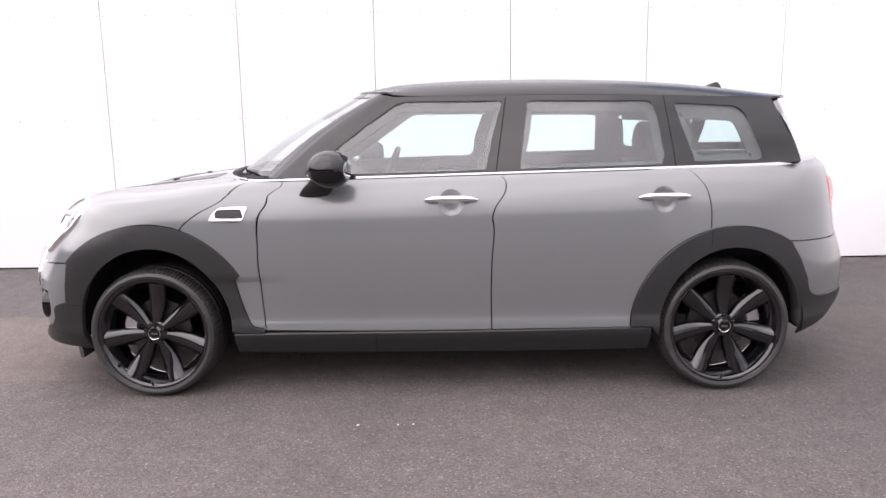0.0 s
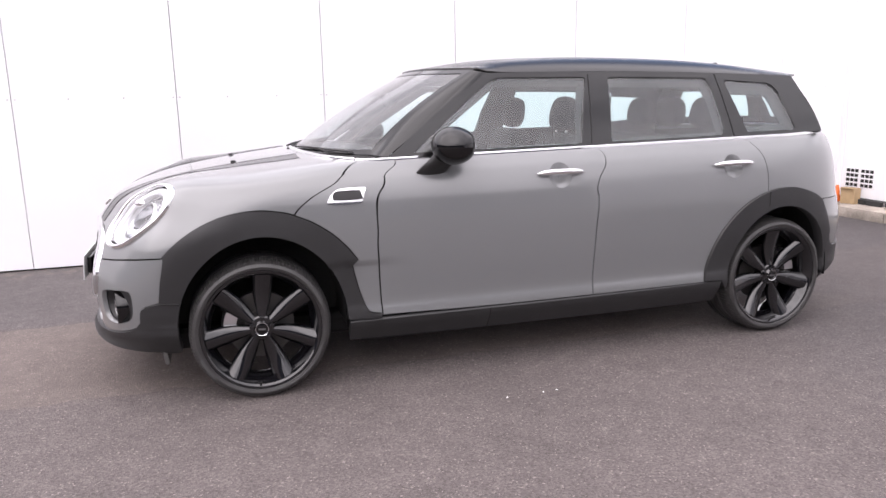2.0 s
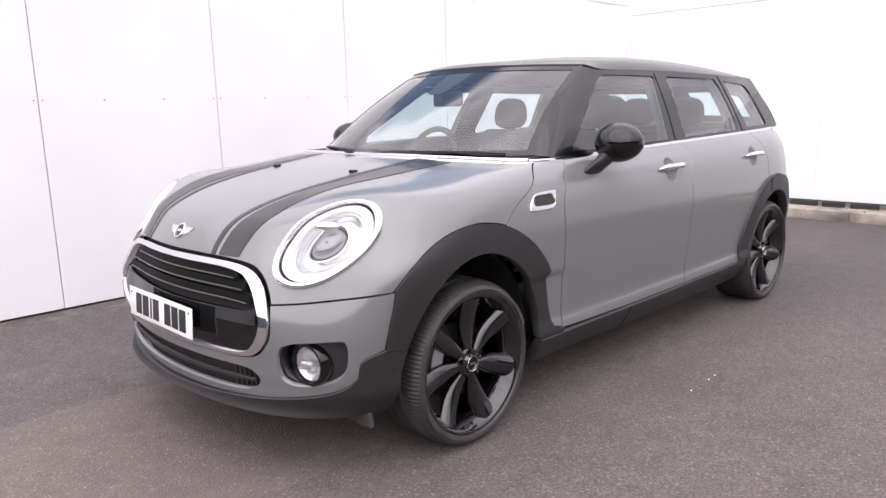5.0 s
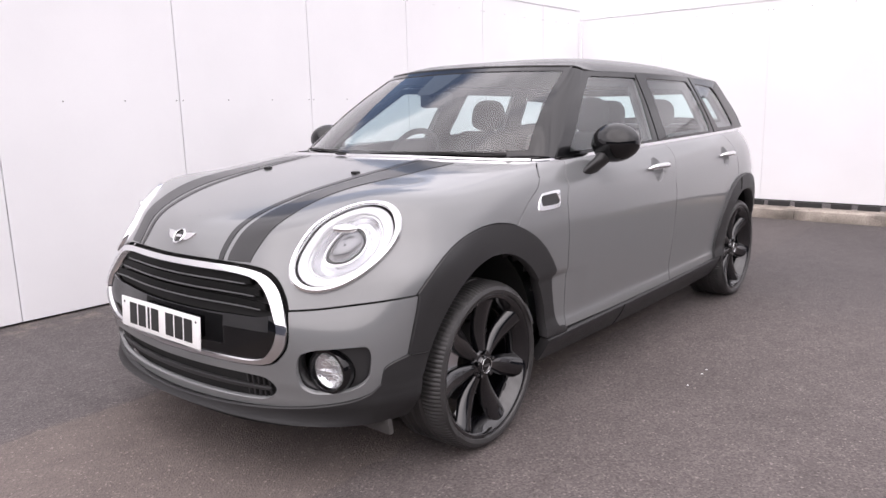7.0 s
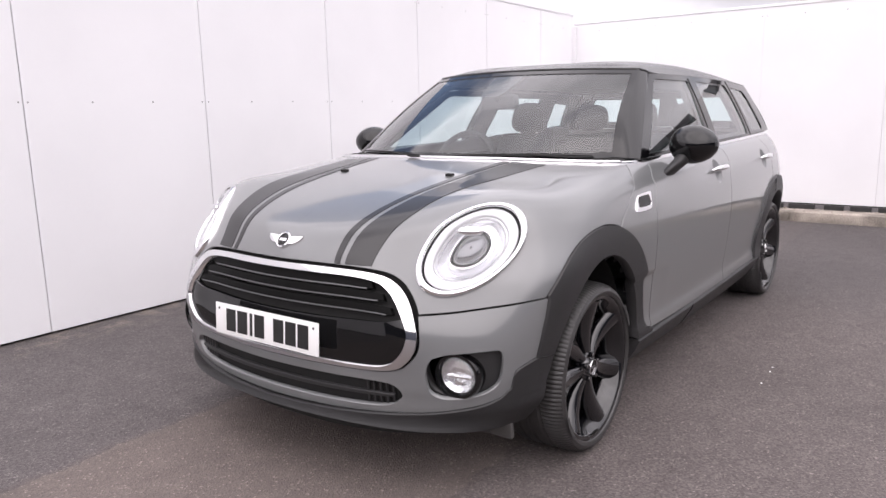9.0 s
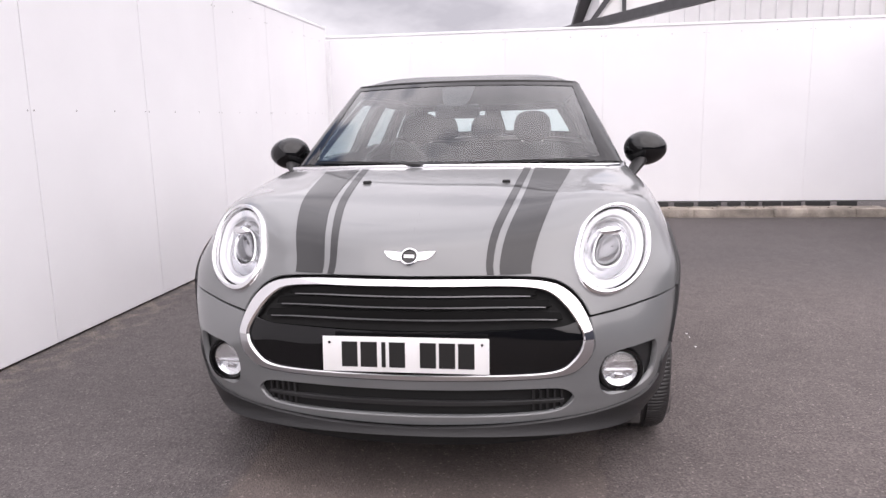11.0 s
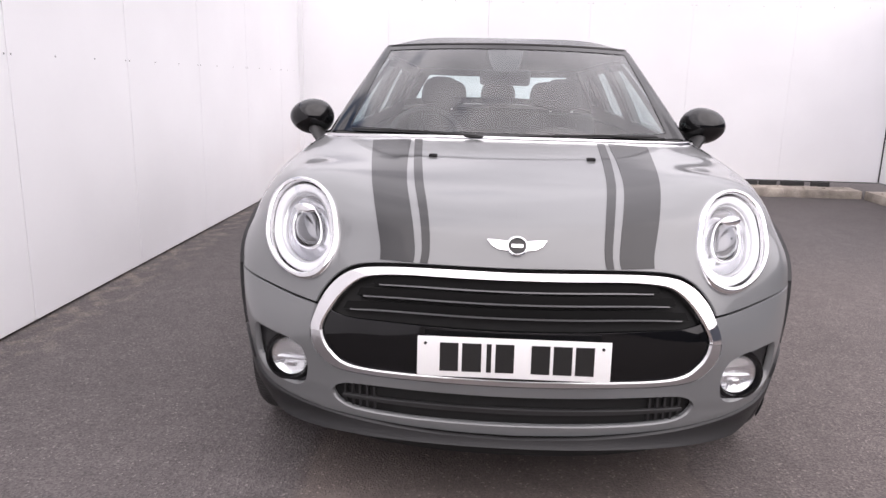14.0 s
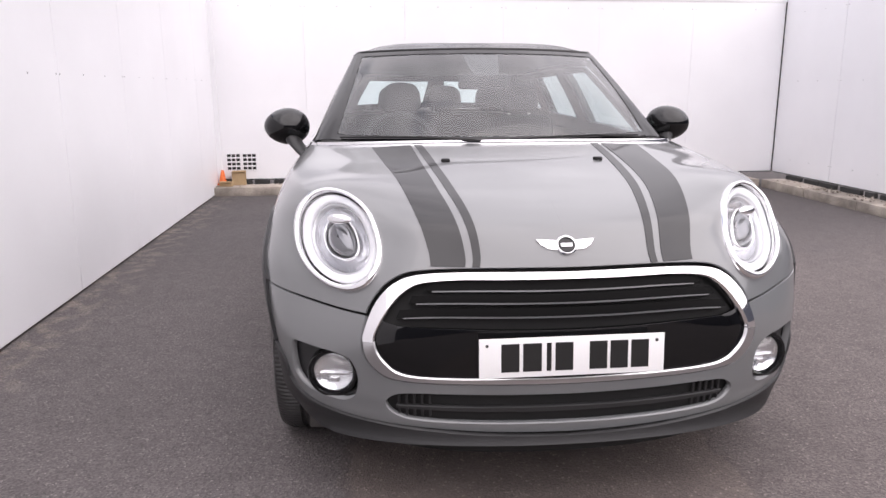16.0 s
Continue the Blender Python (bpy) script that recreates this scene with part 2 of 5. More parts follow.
M_WINDOW = glass_material("window_glass", (0.78, 0.91, 0.90), 1.47)
M_SCREEN = glass_material("windscreen_glass", (0.76, 0.82, 0.82), 1.48)
M_LENS = glass_material("lamp_lens", (0.96, 0.97, 0.98), 1.35)
M_PLATE = material("white_plate", (0.80, 0.80, 0.80), 0.35, coat=0.3, fine=0.01)
M_SLAT = material("satin_black_slat", (0.003, 0.003, 0.003), 0.6, spec=0.12)
M_FOG = material("fog_lamp_reflector", (0.84, 0.84, 0.85), 0.14, metal=0.9, bump=1.0, bump_scale=38)
M_REFLECT = material("lamp_reflector", (0.62, 0.62, 0.64), 0.16, metal=0.85, bump=0.4, bump_scale=45)
M_EDGE = material("dull_silver_edge", (0.17, 0.17, 0.175), 0.35, metal=0.8)
M_ZINC = material("weathered_zinc", (0.30, 0.30, 0.30), 0.6)
M_INK = material("black_ink", (0.012, 0.012, 0.012), 0.4)
M_CLOTH = material("dark_seat_cloth", (0.020, 0.020, 0.022), 0.85, var=0.1, scale=20, bump=0.2, bump_scale=300)
M_TRIM = material("dark_cabin_plastic", (0.022, 0.022, 0.024), 0.6, var=0.05, bump=0.1, bump_scale=300)
M_PILLAR = material("grey_cabin_trim", (0.022, 0.022, 0.024), 0.7, var=0.05, scale=6)
M_LINER = material("grey_headlining", (0.12, 0.12, 0.12), 0.9)
M_RED = material("red_lamp_lens", (0.5, 0.015, 0.012), 0.12, coat=1.0)
M_ORANGE = material("orange_plastic", (0.75, 0.16, 0.03), 0.5, var=0.1)
M_CARD = material("brown_cardboard", (0.42, 0.30, 0.17), 0.85, var=0.12, scale=10, bump=0.1)
M_SHEET = material("white_corrugated_sheet", (0.70, 0.70, 0.71), 0.45, var=0.05, scale=2)
M_FAR = material("dark_blue_grey_block", (0.075, 0.082, 0.105), 0.6, var=0.1, scale=0.6)
M_SLATE = material("dark_roof_edge", (0.05, 0.05, 0.055), 0.6, var=0.2)


# ---------------------------------------------------------------- mesh helpers
def mesh_object(name, verts, faces, mat, normals=None, smooth=False):
    me = bpy.data.meshes.new(name)
    me.from_pydata([tuple(v) for v in verts], [], faces)
    me.materials.append(mat)
    if smooth or normals is not None:
        me.polygons.foreach_set("use_smooth", [True] * len(me.polygons))
    if normals is not None:
        me.normals_split_custom_set_from_vertices([tuple(q) for q in normals])
    me.update()
    return new(name, me)


def under(ob, parent, label=""):
    ob.parent = parent
    return tagged(ob, label) if label else ob


def part(name, bm, mat, parent, label="", smooth=True, sharp=35):
    """Links a bmesh as one mesh object under a thing or a part."""
    bmesh.ops.recalc_face_normals(bm, faces=bm.faces)
    me = bpy.data.meshes.new(name)
    bm.to_mesh(me)
    bm.free()
    me.materials.append(mat)
    if smooth:
        me.polygons.foreach_set("use_smooth", [True] * len(me.polygons))
        me.set_sharp_from_angle(angle=radians(sharp))
    ob = new(name, me)
    if parent is not None:
        ob.parent = parent
    return tagged(ob, label) if label else ob


def box(bm, lo, hi, bevel=0.0, seg=2):
    size = [b - a for a, b in zip(lo, hi)]
    mid = [(a + b) / 2 for a, b in zip(lo, hi)]
    r = bmesh.ops.create_cube(bm, size=1.0, matrix=Matrix.LocRotScale(mid, None, size))
    if bevel:
        vs = set(r["verts"])
        es = [e for e in bm.edges if e.verts[0] in vs and e.verts[1] in vs]
        bmesh.ops.bevel(bm, geom=es, offset=bevel, segments=seg, affect="EDGES", profile=0.6)
    return bm


def lathe(bm, profile, seg=48, axis="y", at=(0, 0, 0), close=False):
    """Turns (radius, along) pairs round an axis."""
    rings = []
    for r, h in profile:
        ring = []
        for i in range(seg):
            a = 2 * math.pi * i / seg
            c, s = r * math.cos(a), r * math.sin(a)
            p = (c, h, s) if axis == "y" else ((c, s, h) if axis == "z" else (h, c, s))
            ring.append(bm.verts.new((p[0] + at[0], p[1] + at[1], p[2] + at[2])))
        rings.append(ring)
    pairs = list(zip(rings, rings[1:])) + ([(rings[-1], rings[0])] if close else [])
    for a, b in pairs:
        for i in range(seg):
            j = (i + 1) % seg
            bm.faces.new((a[i], a[j], b[j], b[i]))
    return rings


def tube(bm, pts, rad, seg=8, closed=False):
    """A round bar along points; rad is one number or a function of the fraction along."""
    pts = [Vector(p) for p in pts]
    rings, side = [], None
    for i, p in enumerate(pts):
        a, b = (pts[i - 1], pts[(i + 1) % len(pts)]) if closed else (pts[max(i - 1, 0)], pts[min(i + 1, len(pts) - 1)])
        d = (b - a).normalized()
        if side is None:
            side = d.orthogonal().normalized()
        side = (side - d * side.dot(d)).normalized()
        up = d.cross(side)
        r = rad(i / max(len(pts) - 1, 1)) if callable(rad) else rad
        rings.append([bm.verts.new(p + (side * math.cos(2 * math.pi * k / seg) + up * math.sin(2 * math.pi * k / seg)) * r) for k in range(seg)])
    n = len(rings)
    for i in range(n if closed else n - 1):
        a, b = rings[i], rings[(i + 1) % n]
        for k in range(seg):
            j = (k + 1) % seg
            bm.faces.new((a[k], a[j], b[j], b[k]))
    if not closed:
        bm.faces.new(rings[0][::-1])
        bm.faces.new(rings[-1])


def spline(pts, n=8, closed=False):
    """Catmull-Rom through the points."""
    pts = [Vector(p) for p in pts]
    m = len(pts)
    out = []
    for i in range(m if closed else m - 1):
        g = (lambda k: pts[k % m]) if closed else (lambda k: pts[min(max(k, 0), m - 1)])
        a, b, c, d = g(i - 1), g(i), g(i + 1), g(i + 2)
        for k in range(n):
            t = k / n
            out.append(0.5 * ((2 * b) + (c - a) * t + (2 * a - 5 * b + 4 * c - d) * t * t + (3 * b - a - 3 * c + d) * t ** 3))
    if not closed:
        out.append(pts[-1])
    return out


def inside(poly, x, y):
    """Which of the points lie in the polygon."""
    hit = np.zeros(len(x), bool)
    n = len(poly)
    for i in range(n):
        (x1, y1), (x2, y2) = poly[i - 1], poly[i]
        if y1 == y2:
            continue
        c = ((y1 > y) != (y2 > y)) & (x < (x2 - x1) * (y - y1) / (y2 - y1) + x1)
        hit ^= c
    return hit


def edge_distance(poly, x, y):
    best = np.full(len(x), 1e9)
    for i in range(len(poly)):
        a, b = np.array(poly[i - 1], float), np.array(poly[i], float)
        d = b - a
        q = max(float(d @ d), 1e-12)
        t = np.clip(((x - a[0]) * d[0] + (y - a[1]) * d[1]) / q, 0, 1)
        best = np.minimum(best, np.hypot(x - a[0] - t * d[0], y - a[1] - t * d[1]))
    return best


def densify(poly, step):
    out = []
    for i in range(len(poly)):
        a, b = np.array(poly[i], float), np.array(poly[(i + 1) % len(poly)], float)
        k = max(1, int(math.ceil(np.hypot(*(b - a)) / step)))
        out += [tuple(a + (b - a) * j / k) for j in range(k)]
    return out


def shrink(poly, d):
    """Moves a polygon's outline inwards by d."""
    p = np.array(poly, float)
    area = 0.5 * np.sum(p[:, 0] * np.roll(p[:, 1], -1) - np.roll(p[:, 0], -1) * p[:, 1])
    e = np.roll(p, -1, 0) - p
    nrm = np.stack([-e[:, 1], e[:, 0]], 1) * (1 if area > 0 else -1)
    nrm /= np.maximum(np.linalg.norm(nrm, axis=1, keepdims=True), 1e-9)
    m = nrm + np.roll(nrm, 1, 0)
    m /= np.maximum((m * m).sum(1, keepdims=True) / 2, 0.6)
    return [tuple(v) for v in p + m * d]


def fill(poly, holes, step):
    """Triangles that fill a polygon with holes, with points inside at the step."""
    poly = densify(poly, step)
    holes = [densify(h, step) for h in holes]
    pts, edges = [], []
    for ring in [poly] + holes:
        s = len(pts)
        pts += ring
        edges += [(s + i, s + (i + 1) % len(ring)) for i in range(len(ring))]
    a = np.array(poly)
    gx, gy = np.meshgrid(np.arange(a[:, 0].min(), a[:, 0].max(), step), np.arange(a[:, 1].min(), a[:, 1].max(), step))
    gx, gy = gx.ravel(), gy.ravel()
    keep = inside(poly, gx, gy) & (edge_distance(poly, gx, gy) > step * 0.45)
    for h in holes:
        keep &= ~inside(h, gx, gy) & (edge_distance(h, gx, gy) > step * 0.45)
    pts += list(zip(gx[keep], gy[keep]))
    vs, _, fs, _, _, _ = delaunay_2d_cdt([Vector((float(x), float(y))) for x, y in pts], edges, [], 0, 1e-7)
    v = np.array([tuple(q) for q in vs])
    f = np.array([tuple(q) for q in fs])
    cen = v[f].mean(1)
    ok = inside(poly, cen[:, 0], cen[:, 1])
    for h in holes:
        ok &= ~inside(h, cen[:, 0], cen[:, 1])
    return v, f[ok]


def sheet(name, poly, lift, mat, parent, label="", holes=(), step=0.035, off=0.0, depth=0.008, dome=0.0, mirror=False, gap=0.0):
    """A panel: a polygon of the plane, lifted onto a surface, with turned-in edges of some depth.
    lift takes arrays and gives places and normals; mirror joins the other half across y = 0."""
    middle = [q[0] < 2e-3 for q in poly]
    if gap:
        poly = shrink(poly, gap)
    if mirror:
        poly = [(0.0, q[1]) if m and abs(q[0]) < 0.02 else q for m, q in zip(middle, poly)]
    v, f = fill(poly, list(holes), step)
    pos, nrm = lift(v[:, 0], v[:, 1])
    h = off
    if dome:
        ring = [(-0.3, q[1]) if mirror and abs(q[0]) < 1e-6 else q for q in poly]
        d = edge_distance(ring, v[:, 0], v[:, 1])
        for hh in holes:
            d = np.minimum(d, edge_distance(hh, v[:, 0], v[:, 1]))
        h = off + dome * (1 - np.clip(1 - d / max(d.max(), 1e-6), 0, 1) ** 2)
        h = np.asarray(h)[:, None]
    pos = pos + nrm * h
    a, b, c = pos[f[:, 0]], pos[f[:, 1]], pos[f[:, 2]]
    if np.sum(np.einsum("ij,ij->i", np.cross(b - a, c - a), nrm[f[:, 0]])) < 0:
        f = f[:, ::-1]
    count = defaultdict(list)
    for t in f:
        for i in range(3):
            count[frozenset((t[i], t[(i + 1) % 3]))].append((t[i], t[(i + 1) % 3]))
    rim = [e[0] for e in count.values() if len(e) == 1]
    base = len(pos)
    quads, wv, wn_ = [], [], []
    for i, j in rim:
        if mirror and abs(pos[i][1]) < 1e-4 and abs(pos[j][1]) < 1e-4:
            continue
        side_n = np.cross(pos[j] - pos[i], nrm[i])
        side_n = side_n / max(np.linalg.norm(side_n), 1e-9)
        k = base + len(wv)
        soft = nrm[i] * 0.6 + side_n * 0.6
        wv += [pos[i], pos[j], pos[j] - nrm[j] * depth, pos[i] - nrm[i] * depth]
        wn_ += [soft, soft, side_n, side_n]
        quads.append((k + 1, k, k + 3, k + 2))
    tri = [tuple(int(q) for q in t) for t in f] + quads
    allv = list(pos) + wv
    alln = list(nrm) + wn_
    if mirror:
        n = len(allv)
        allv = allv + [np.array((p[0], -p[1], p[2])) for p in allv]
        alln = alln + [np.array((p[0], -p[1], p[2])) for p in alln]
        tri = tri + [tuple(int(q) + n for q in t[::-1]) for t in tri]
    ob = mesh_object(name, allv, tri, mat, normals=[q / max(np.linalg.norm(q), 1e-9) for q in alln])
    if parent is not None:
        ob.parent = parent
    return tagged(ob, label) if label else ob


def curve_eval(keys, t):
    """Smooth curve through rows keyed 0, 1, 2, ... at the places t."""
    k = np.asarray(keys, float)
    n = len(k) - 1
    i = np.clip(np.floor(t).astype(int), 0, n - 1)
    u = (t - i)[:, None]
    g = lambda q: k[np.clip(q, 0, n)]
    a, b, c, d = g(i - 1), g(i), g(i + 1), g(i + 2)
    a = np.where((i == 0)[:, None], 2 * b - c, a)
    d = np.where((i == n - 1)[:, None], 2 * c - b, d)
    return 0.5 * (2 * b + (c - a) * u + (2 * a - 5 * b + 4 * c - d) * u ** 2 + (3 * b - a - 3 * c + d) * u ** 3)


# ---------------------------------------------------------------- the yard
def yard():
    ground = mesh_object("ground", [(-400, -400, 0), (400, -400, 0), (400, 400, 0), (-400, 400, 0)], [(0, 1, 2, 3)], M_ASPHALT)
    ground.location.z = 0.0105
    tagged(ground, "worn dark grey tarmac of a parking yard with brownish stains", "ground", kind="structure")

    def panelled(name, at, length, height, base, seams, turn, label, rows, joint=0.0025):
        """A wall of coated sheets on a core; local x along the wall, local y out of the room."""
        m = Matrix.Translation(at) @ Matrix.Rotation(radians(turn), 4, "Z")
        core = part(name, box(bmesh.new(), (0, 0.02, base), (length, 0.12, height)), M_GAP, None, smooth=False)
        core.matrix_world = m
        tagged(core, label, "wall", kind="structure")
        edges = sorted([0.0] + [s for s in seams if 0.05 < s < length - 0.05] + [length])
        for a, b in zip(edges, edges[1:]):
            part("panel", box(bmesh.new(), (a + joint, -0.004, base + 0.012), (b - joint, 0.0195, height), min(0.003, joint), 1), M_WALL, core, smooth=False)
        bm = bmesh.new()
        for a, b in zip(edges, edges[1:]):
            for z in rows:
                for x in (a + 0.025, a + (b - a) / 3, a + 2 * (b - a) / 3, b - 0.025):
                    lathe(bm, [(0.0055, -0.0045), (0.0045, -0.0065), (0.0005, -0.007)], 8, "y", (x, 0, z))
        part("screw_heads", bm, M_ZINC, core, "small zinc screw heads", smooth=False)
        part("capping", box(bmesh.new(), (0, -0.012, height + 0.001), (length, 0.13, height + 0.03), 0.004, 1), M_WALL, core, smooth=False)
        return core

    pitch = 1.170
    panelled("wall_north", (-8.0, 2.325, 0), 12.96, 2.36, 0.012, [8.60 + pitch * k for k in range(-8, 5)], 0, "tall white coated sheet wall with fine vertical joints", (1.325, 2.2))
    panelled("wall_east", (4.96, 2.335, 0), 7.0, 2.25, 0.160, [1.09 + 1.18 * k for k in range(5)], -90, "tall white sheet wall standing above a concrete kerb", (2.16,), joint=0.0008)
    panelled("wall_south", (4.95, -4.67, 0), 2.68, 2.30, 0.160, [1.18, 2.36], 180, "white sheet wall standing above a concrete kerb", (0.35, 1.3, 2.1))
    cap = part("corner_trim", box(bmesh.new(), (4.925, 2.27, 0.12), (4.956, 2.338, 2.23), 0.004, 1), M_WALL, None, smooth=False)
    tagged(cap, "white folded metal strip covering the wall corner", "trim", kind="structure")
    joint = part("corner_joint", box(bmesh.new(), (4.944, -4.665, 0.175), (4.9555, -4.655, 2.25)), M_GAP, None, smooth=False)
    tagged(joint, "dark open joint between two white walls", "trim", kind="structure")

    def kerb(name, a, b, depth, label):
        a, b = Vector(a), Vector(b)
        d = (b - a).normalized()
        out = Vector((d.y, -d.x, 0))
        m = Matrix(((d.x, out.x, 0, a.x), (d.y, out.y, 0, a.y), (0, 0, 1, 0), (0, 0, 0, 1)))
        length = (b - a).length
        core = part(name, box(bmesh.new(), (0, -depth, 0), (length, -0.012, 0.10)), M_CONCRETE, None, smooth=False)
        core.matrix_world = m
        tagged(core, label, "kerb", kind="structure")
        x, rnd = 0.0, random.Random(5)
        while x < length - 0.05:
            w = min(0.9, length - x)
            bm = box(bmesh.new(), (x + 0.004, -depth - 0.01, 0.0), (x + w - 0.004, 0.0, 0.110 + rnd.uniform(-0.006, 0.006)), 0.012, 2)
            for v in bm.verts:
                v.co += Vector((0, rnd.uniform(-0.002, 0.002), rnd.uniform(-0.002, 0.002)))
            part("kerb_stone", bm, M_CONCRETE, core)
            x += w
        # dark boxes stand in for the shade in the slot under the wall
        x = 0.08
        while x < length - 0.2:
            w = rnd.uniform(0.14, 0.34)
            part("slot_shade", box(bmesh.new(), (x, -depth + 0.01, 0.111), (x + w, -depth + 0.05, 0.163), 0.003, 1), M_GAP, core, smooth=False)
            x += w + rnd.uniform(0.025, 0.09)
        x = 0.0
        bm = bmesh.new()
        for k in range(60):
            c = Vector((rnd.uniform(0.1, length - 0.1), rnd.uniform(-depth + 0.05, -0.012), 0.115))
            r = rnd.uniform(0.006, 0.018)
            g = bmesh.ops.create_icosphere(bm, subdivisions=1, radius=r, matrix=Matrix.Translation(c))
            for v in g["verts"]:
                v.co += Vector((rnd.uniform(-r, r), rnd.uniform(-r, r), rnd.uniform(-r, r))) * 0.4
        part("rubble", bm, M_CONCRETE, core, "small crumbs of concrete and moss", smooth=False)
        return core

    kerb("kerb_east", (4.64, 2.33), (4.64, -4.34), 0.32, "weathered concrete kerb along the foot of the white wall")
    kerb("kerb_south", (4.62, -4.35), (2.2, -4.35), 0.32, "weathered concrete kerb with crumbling mortar under the white wall")


def wall_vent():
    thing = tagged(new("wall_vent"), "white plastic air vent with dark openings on the wall", "vent")
    thing.location = (4.964, 2.04, 0.275)
    part("plate", box(bmesh.new(), (-0.012, -0.20, 0.0), (-0.001, 0.19, 0.205), 0.003, 1), M_WALL, thing, smooth=False)
    for blk in (-1, 1):
        for i in range(3):
            for j in range(4):
                y, z = blk * 0.093 + (i - 1) * 0.053, 0.027 + j * 0.050
                part("opening", box(bmesh.new(), (-0.0145, y - 0.021, z - 0.015), (-0.0125, y + 0.021, z + 0.017)), M_DARK, thing, smooth=False)


def traffic_cone():
    thing = tagged(new("traffic_cone"), "faded orange plastic traffic cone standing on the concrete kerb", "cone")
    thing.matrix_world = pose(4.885, 2.262, 0.113, 0, 5, 0)
    part("base", box(bmesh.new(), (-0.055, -0.055, 0), (0.055, 0.055, 0.018), 0.006, 2), M_ORANGE, thing)
    bm = bmesh.new()
    lathe(bm, [(0.048, 0.018), (0.044, 0.03), (0.016, 0.17), (0.013, 0.175), (0.003, 0.176)], 24, "z")
    part("cone_body", bm, M_ORANGE, thing)


def boxes():
    for at, size, turn, label in (((4.885, 2.07, 0.113), (0.10, 0.16, 0.165), 6, "small brown cardboard box standing open on the kerb"), ((4.760, 2.20, 0.113), (0.05, 0.15, 0.055), -9, "low brown cardboard scrap lying on the kerb")):
        thing = tagged(new("cardboard_box"), label, "box", group="boxes on the kerb")
        thing.matrix_world = pose(*at, 0, 0, turn)
        w, d, h = size
        part("tray", box(bmesh.new(), (-w / 2, -d / 2, 0), (w / 2, d / 2, h), 0.003, 1), M_CARD, thing, smooth=False)
        part("flap", box(bmesh.new(), (-w / 2 - 0.03, -d / 2, h - 0.004), (-w / 2 + 0.005, d / 2 - 0.02, h + 0.003)), M_CARD, thing, smooth=False)


def shed():
    thing = tagged(new("industrial_shed"), "large industrial shed with white corrugated sheet cladding and dark roof edge", "building")
    thing.location = (15.0, -1.75, 0)
    bm = bmesh.new()
    pitch, prev = 0.355, None
    for i in range(70):
        for dx, dy in ((0.0, 0.0), (0.0, 0.80), (-0.05, 0.82), (-0.05, 0.98)):
            y = -(i + dy) * pitch
            cur = (bm.verts.new((dx, y, 0)), bm.verts.new((dx, y, 4.6)))
            if prev:
                bm.faces.new((prev[0], prev[1], cur[1], cur[0]))
            prev = cur
    part("cladding", bm, M_SHEET, thing, "white corrugated sheet cladding", smooth=False)
    part("side_wall", box(bmesh.new(), (0.02, -24, 0), (12, -0.01, 4.55)), M_SHEET, thing, smooth=False)
    part("roof", box(bmesh.new(), (-0.4, -24.9, 4.62), (12.2, 0.3, 4.9), 0.03, 1), M_SLATE, thing, "dark roof edge", smooth=False)

    lean = tagged(new("gabled_porch"), "dark sloping roof verge with a glazed gable behind the wall", "building")
    lean.location = (12.0, 0, 0)

    def slab(name, outline_yz, x0, x1, mat, label=""):
        bm = bmesh.new()
        a, b = [[bm.verts.new((x, y, z)) for y, z in outline_yz] for x in (x0, x1)]
        bm.faces.new(a)
        bm.faces.new(b[::-1])
        for k in range(len(a)):
            m = (k + 1) % len(a)
            bm.faces.new((a[m], a[k], b[k], b[m]))
        part(name, bm, mat, lean, label, smooth=False)
    slab("verge", ((-0.58, 3.045), (-1.50, 3.085), (-2.1, 3.17), (-3.4, 3.43), (-5.2, 3.80), (-5.2, 4.02), (-3.4, 3.66), (-1.40, 3.225)), 0.0, 0.35, M_SLATE, "dark roof verge")
    slab("gable_post", ((-1.36, 3.22), (-1.50, 3.24), (-2.28, 4.30), (-2.12, 4.30)), 0.02, 0.16, M_SLATE)
    slab("mullion", ((-2.02, 3.35), (-2.10, 3.37), (-2.10, 4.25), (-2.02, 4.20)), 0.03, 0.13, M_SLATE)
    slab("glazing", ((-1.50, 3.24), (-3.4, 3.66), (-3.4, 4.30), (-2.28, 4.30)), 0.10, 0.12, M_PLATE, "pale glazed gable")
    part("support_wall", box(bmesh.new(), (0.3, -3.3, 0), (2.9, -1.2, 2.95)), M_SHEET, lean, smooth=False)


def far_side():
    # unseen blocks, added to cut off the low sky in the car's reflections
    for at, size, turn in (((-30, -26, 0), (70, 12, 6.0), 0), ((-26, 14, 0), (60, 10, 5.5), -90)):
        thing = tagged(new("horizon_block"), "plain dark blue-grey block closing the yard, unseen, added to darken reflections", "building", group="far buildings")
        thing.matrix_world = pose(*at, 0, 0, turn)
        part("wall", box(bmesh.new(), (0, -size[1], 0), (size[0], 0, size[2])), M_FAR, thing, smooth=False)
        part("roof", box(bmesh.new(), (-0.3, -size[1] - 0.3, size[2] + 0.002), (size[0] + 0.3, 0.3, size[2] + 0.35)), M_SLATE, thing, smooth=False)


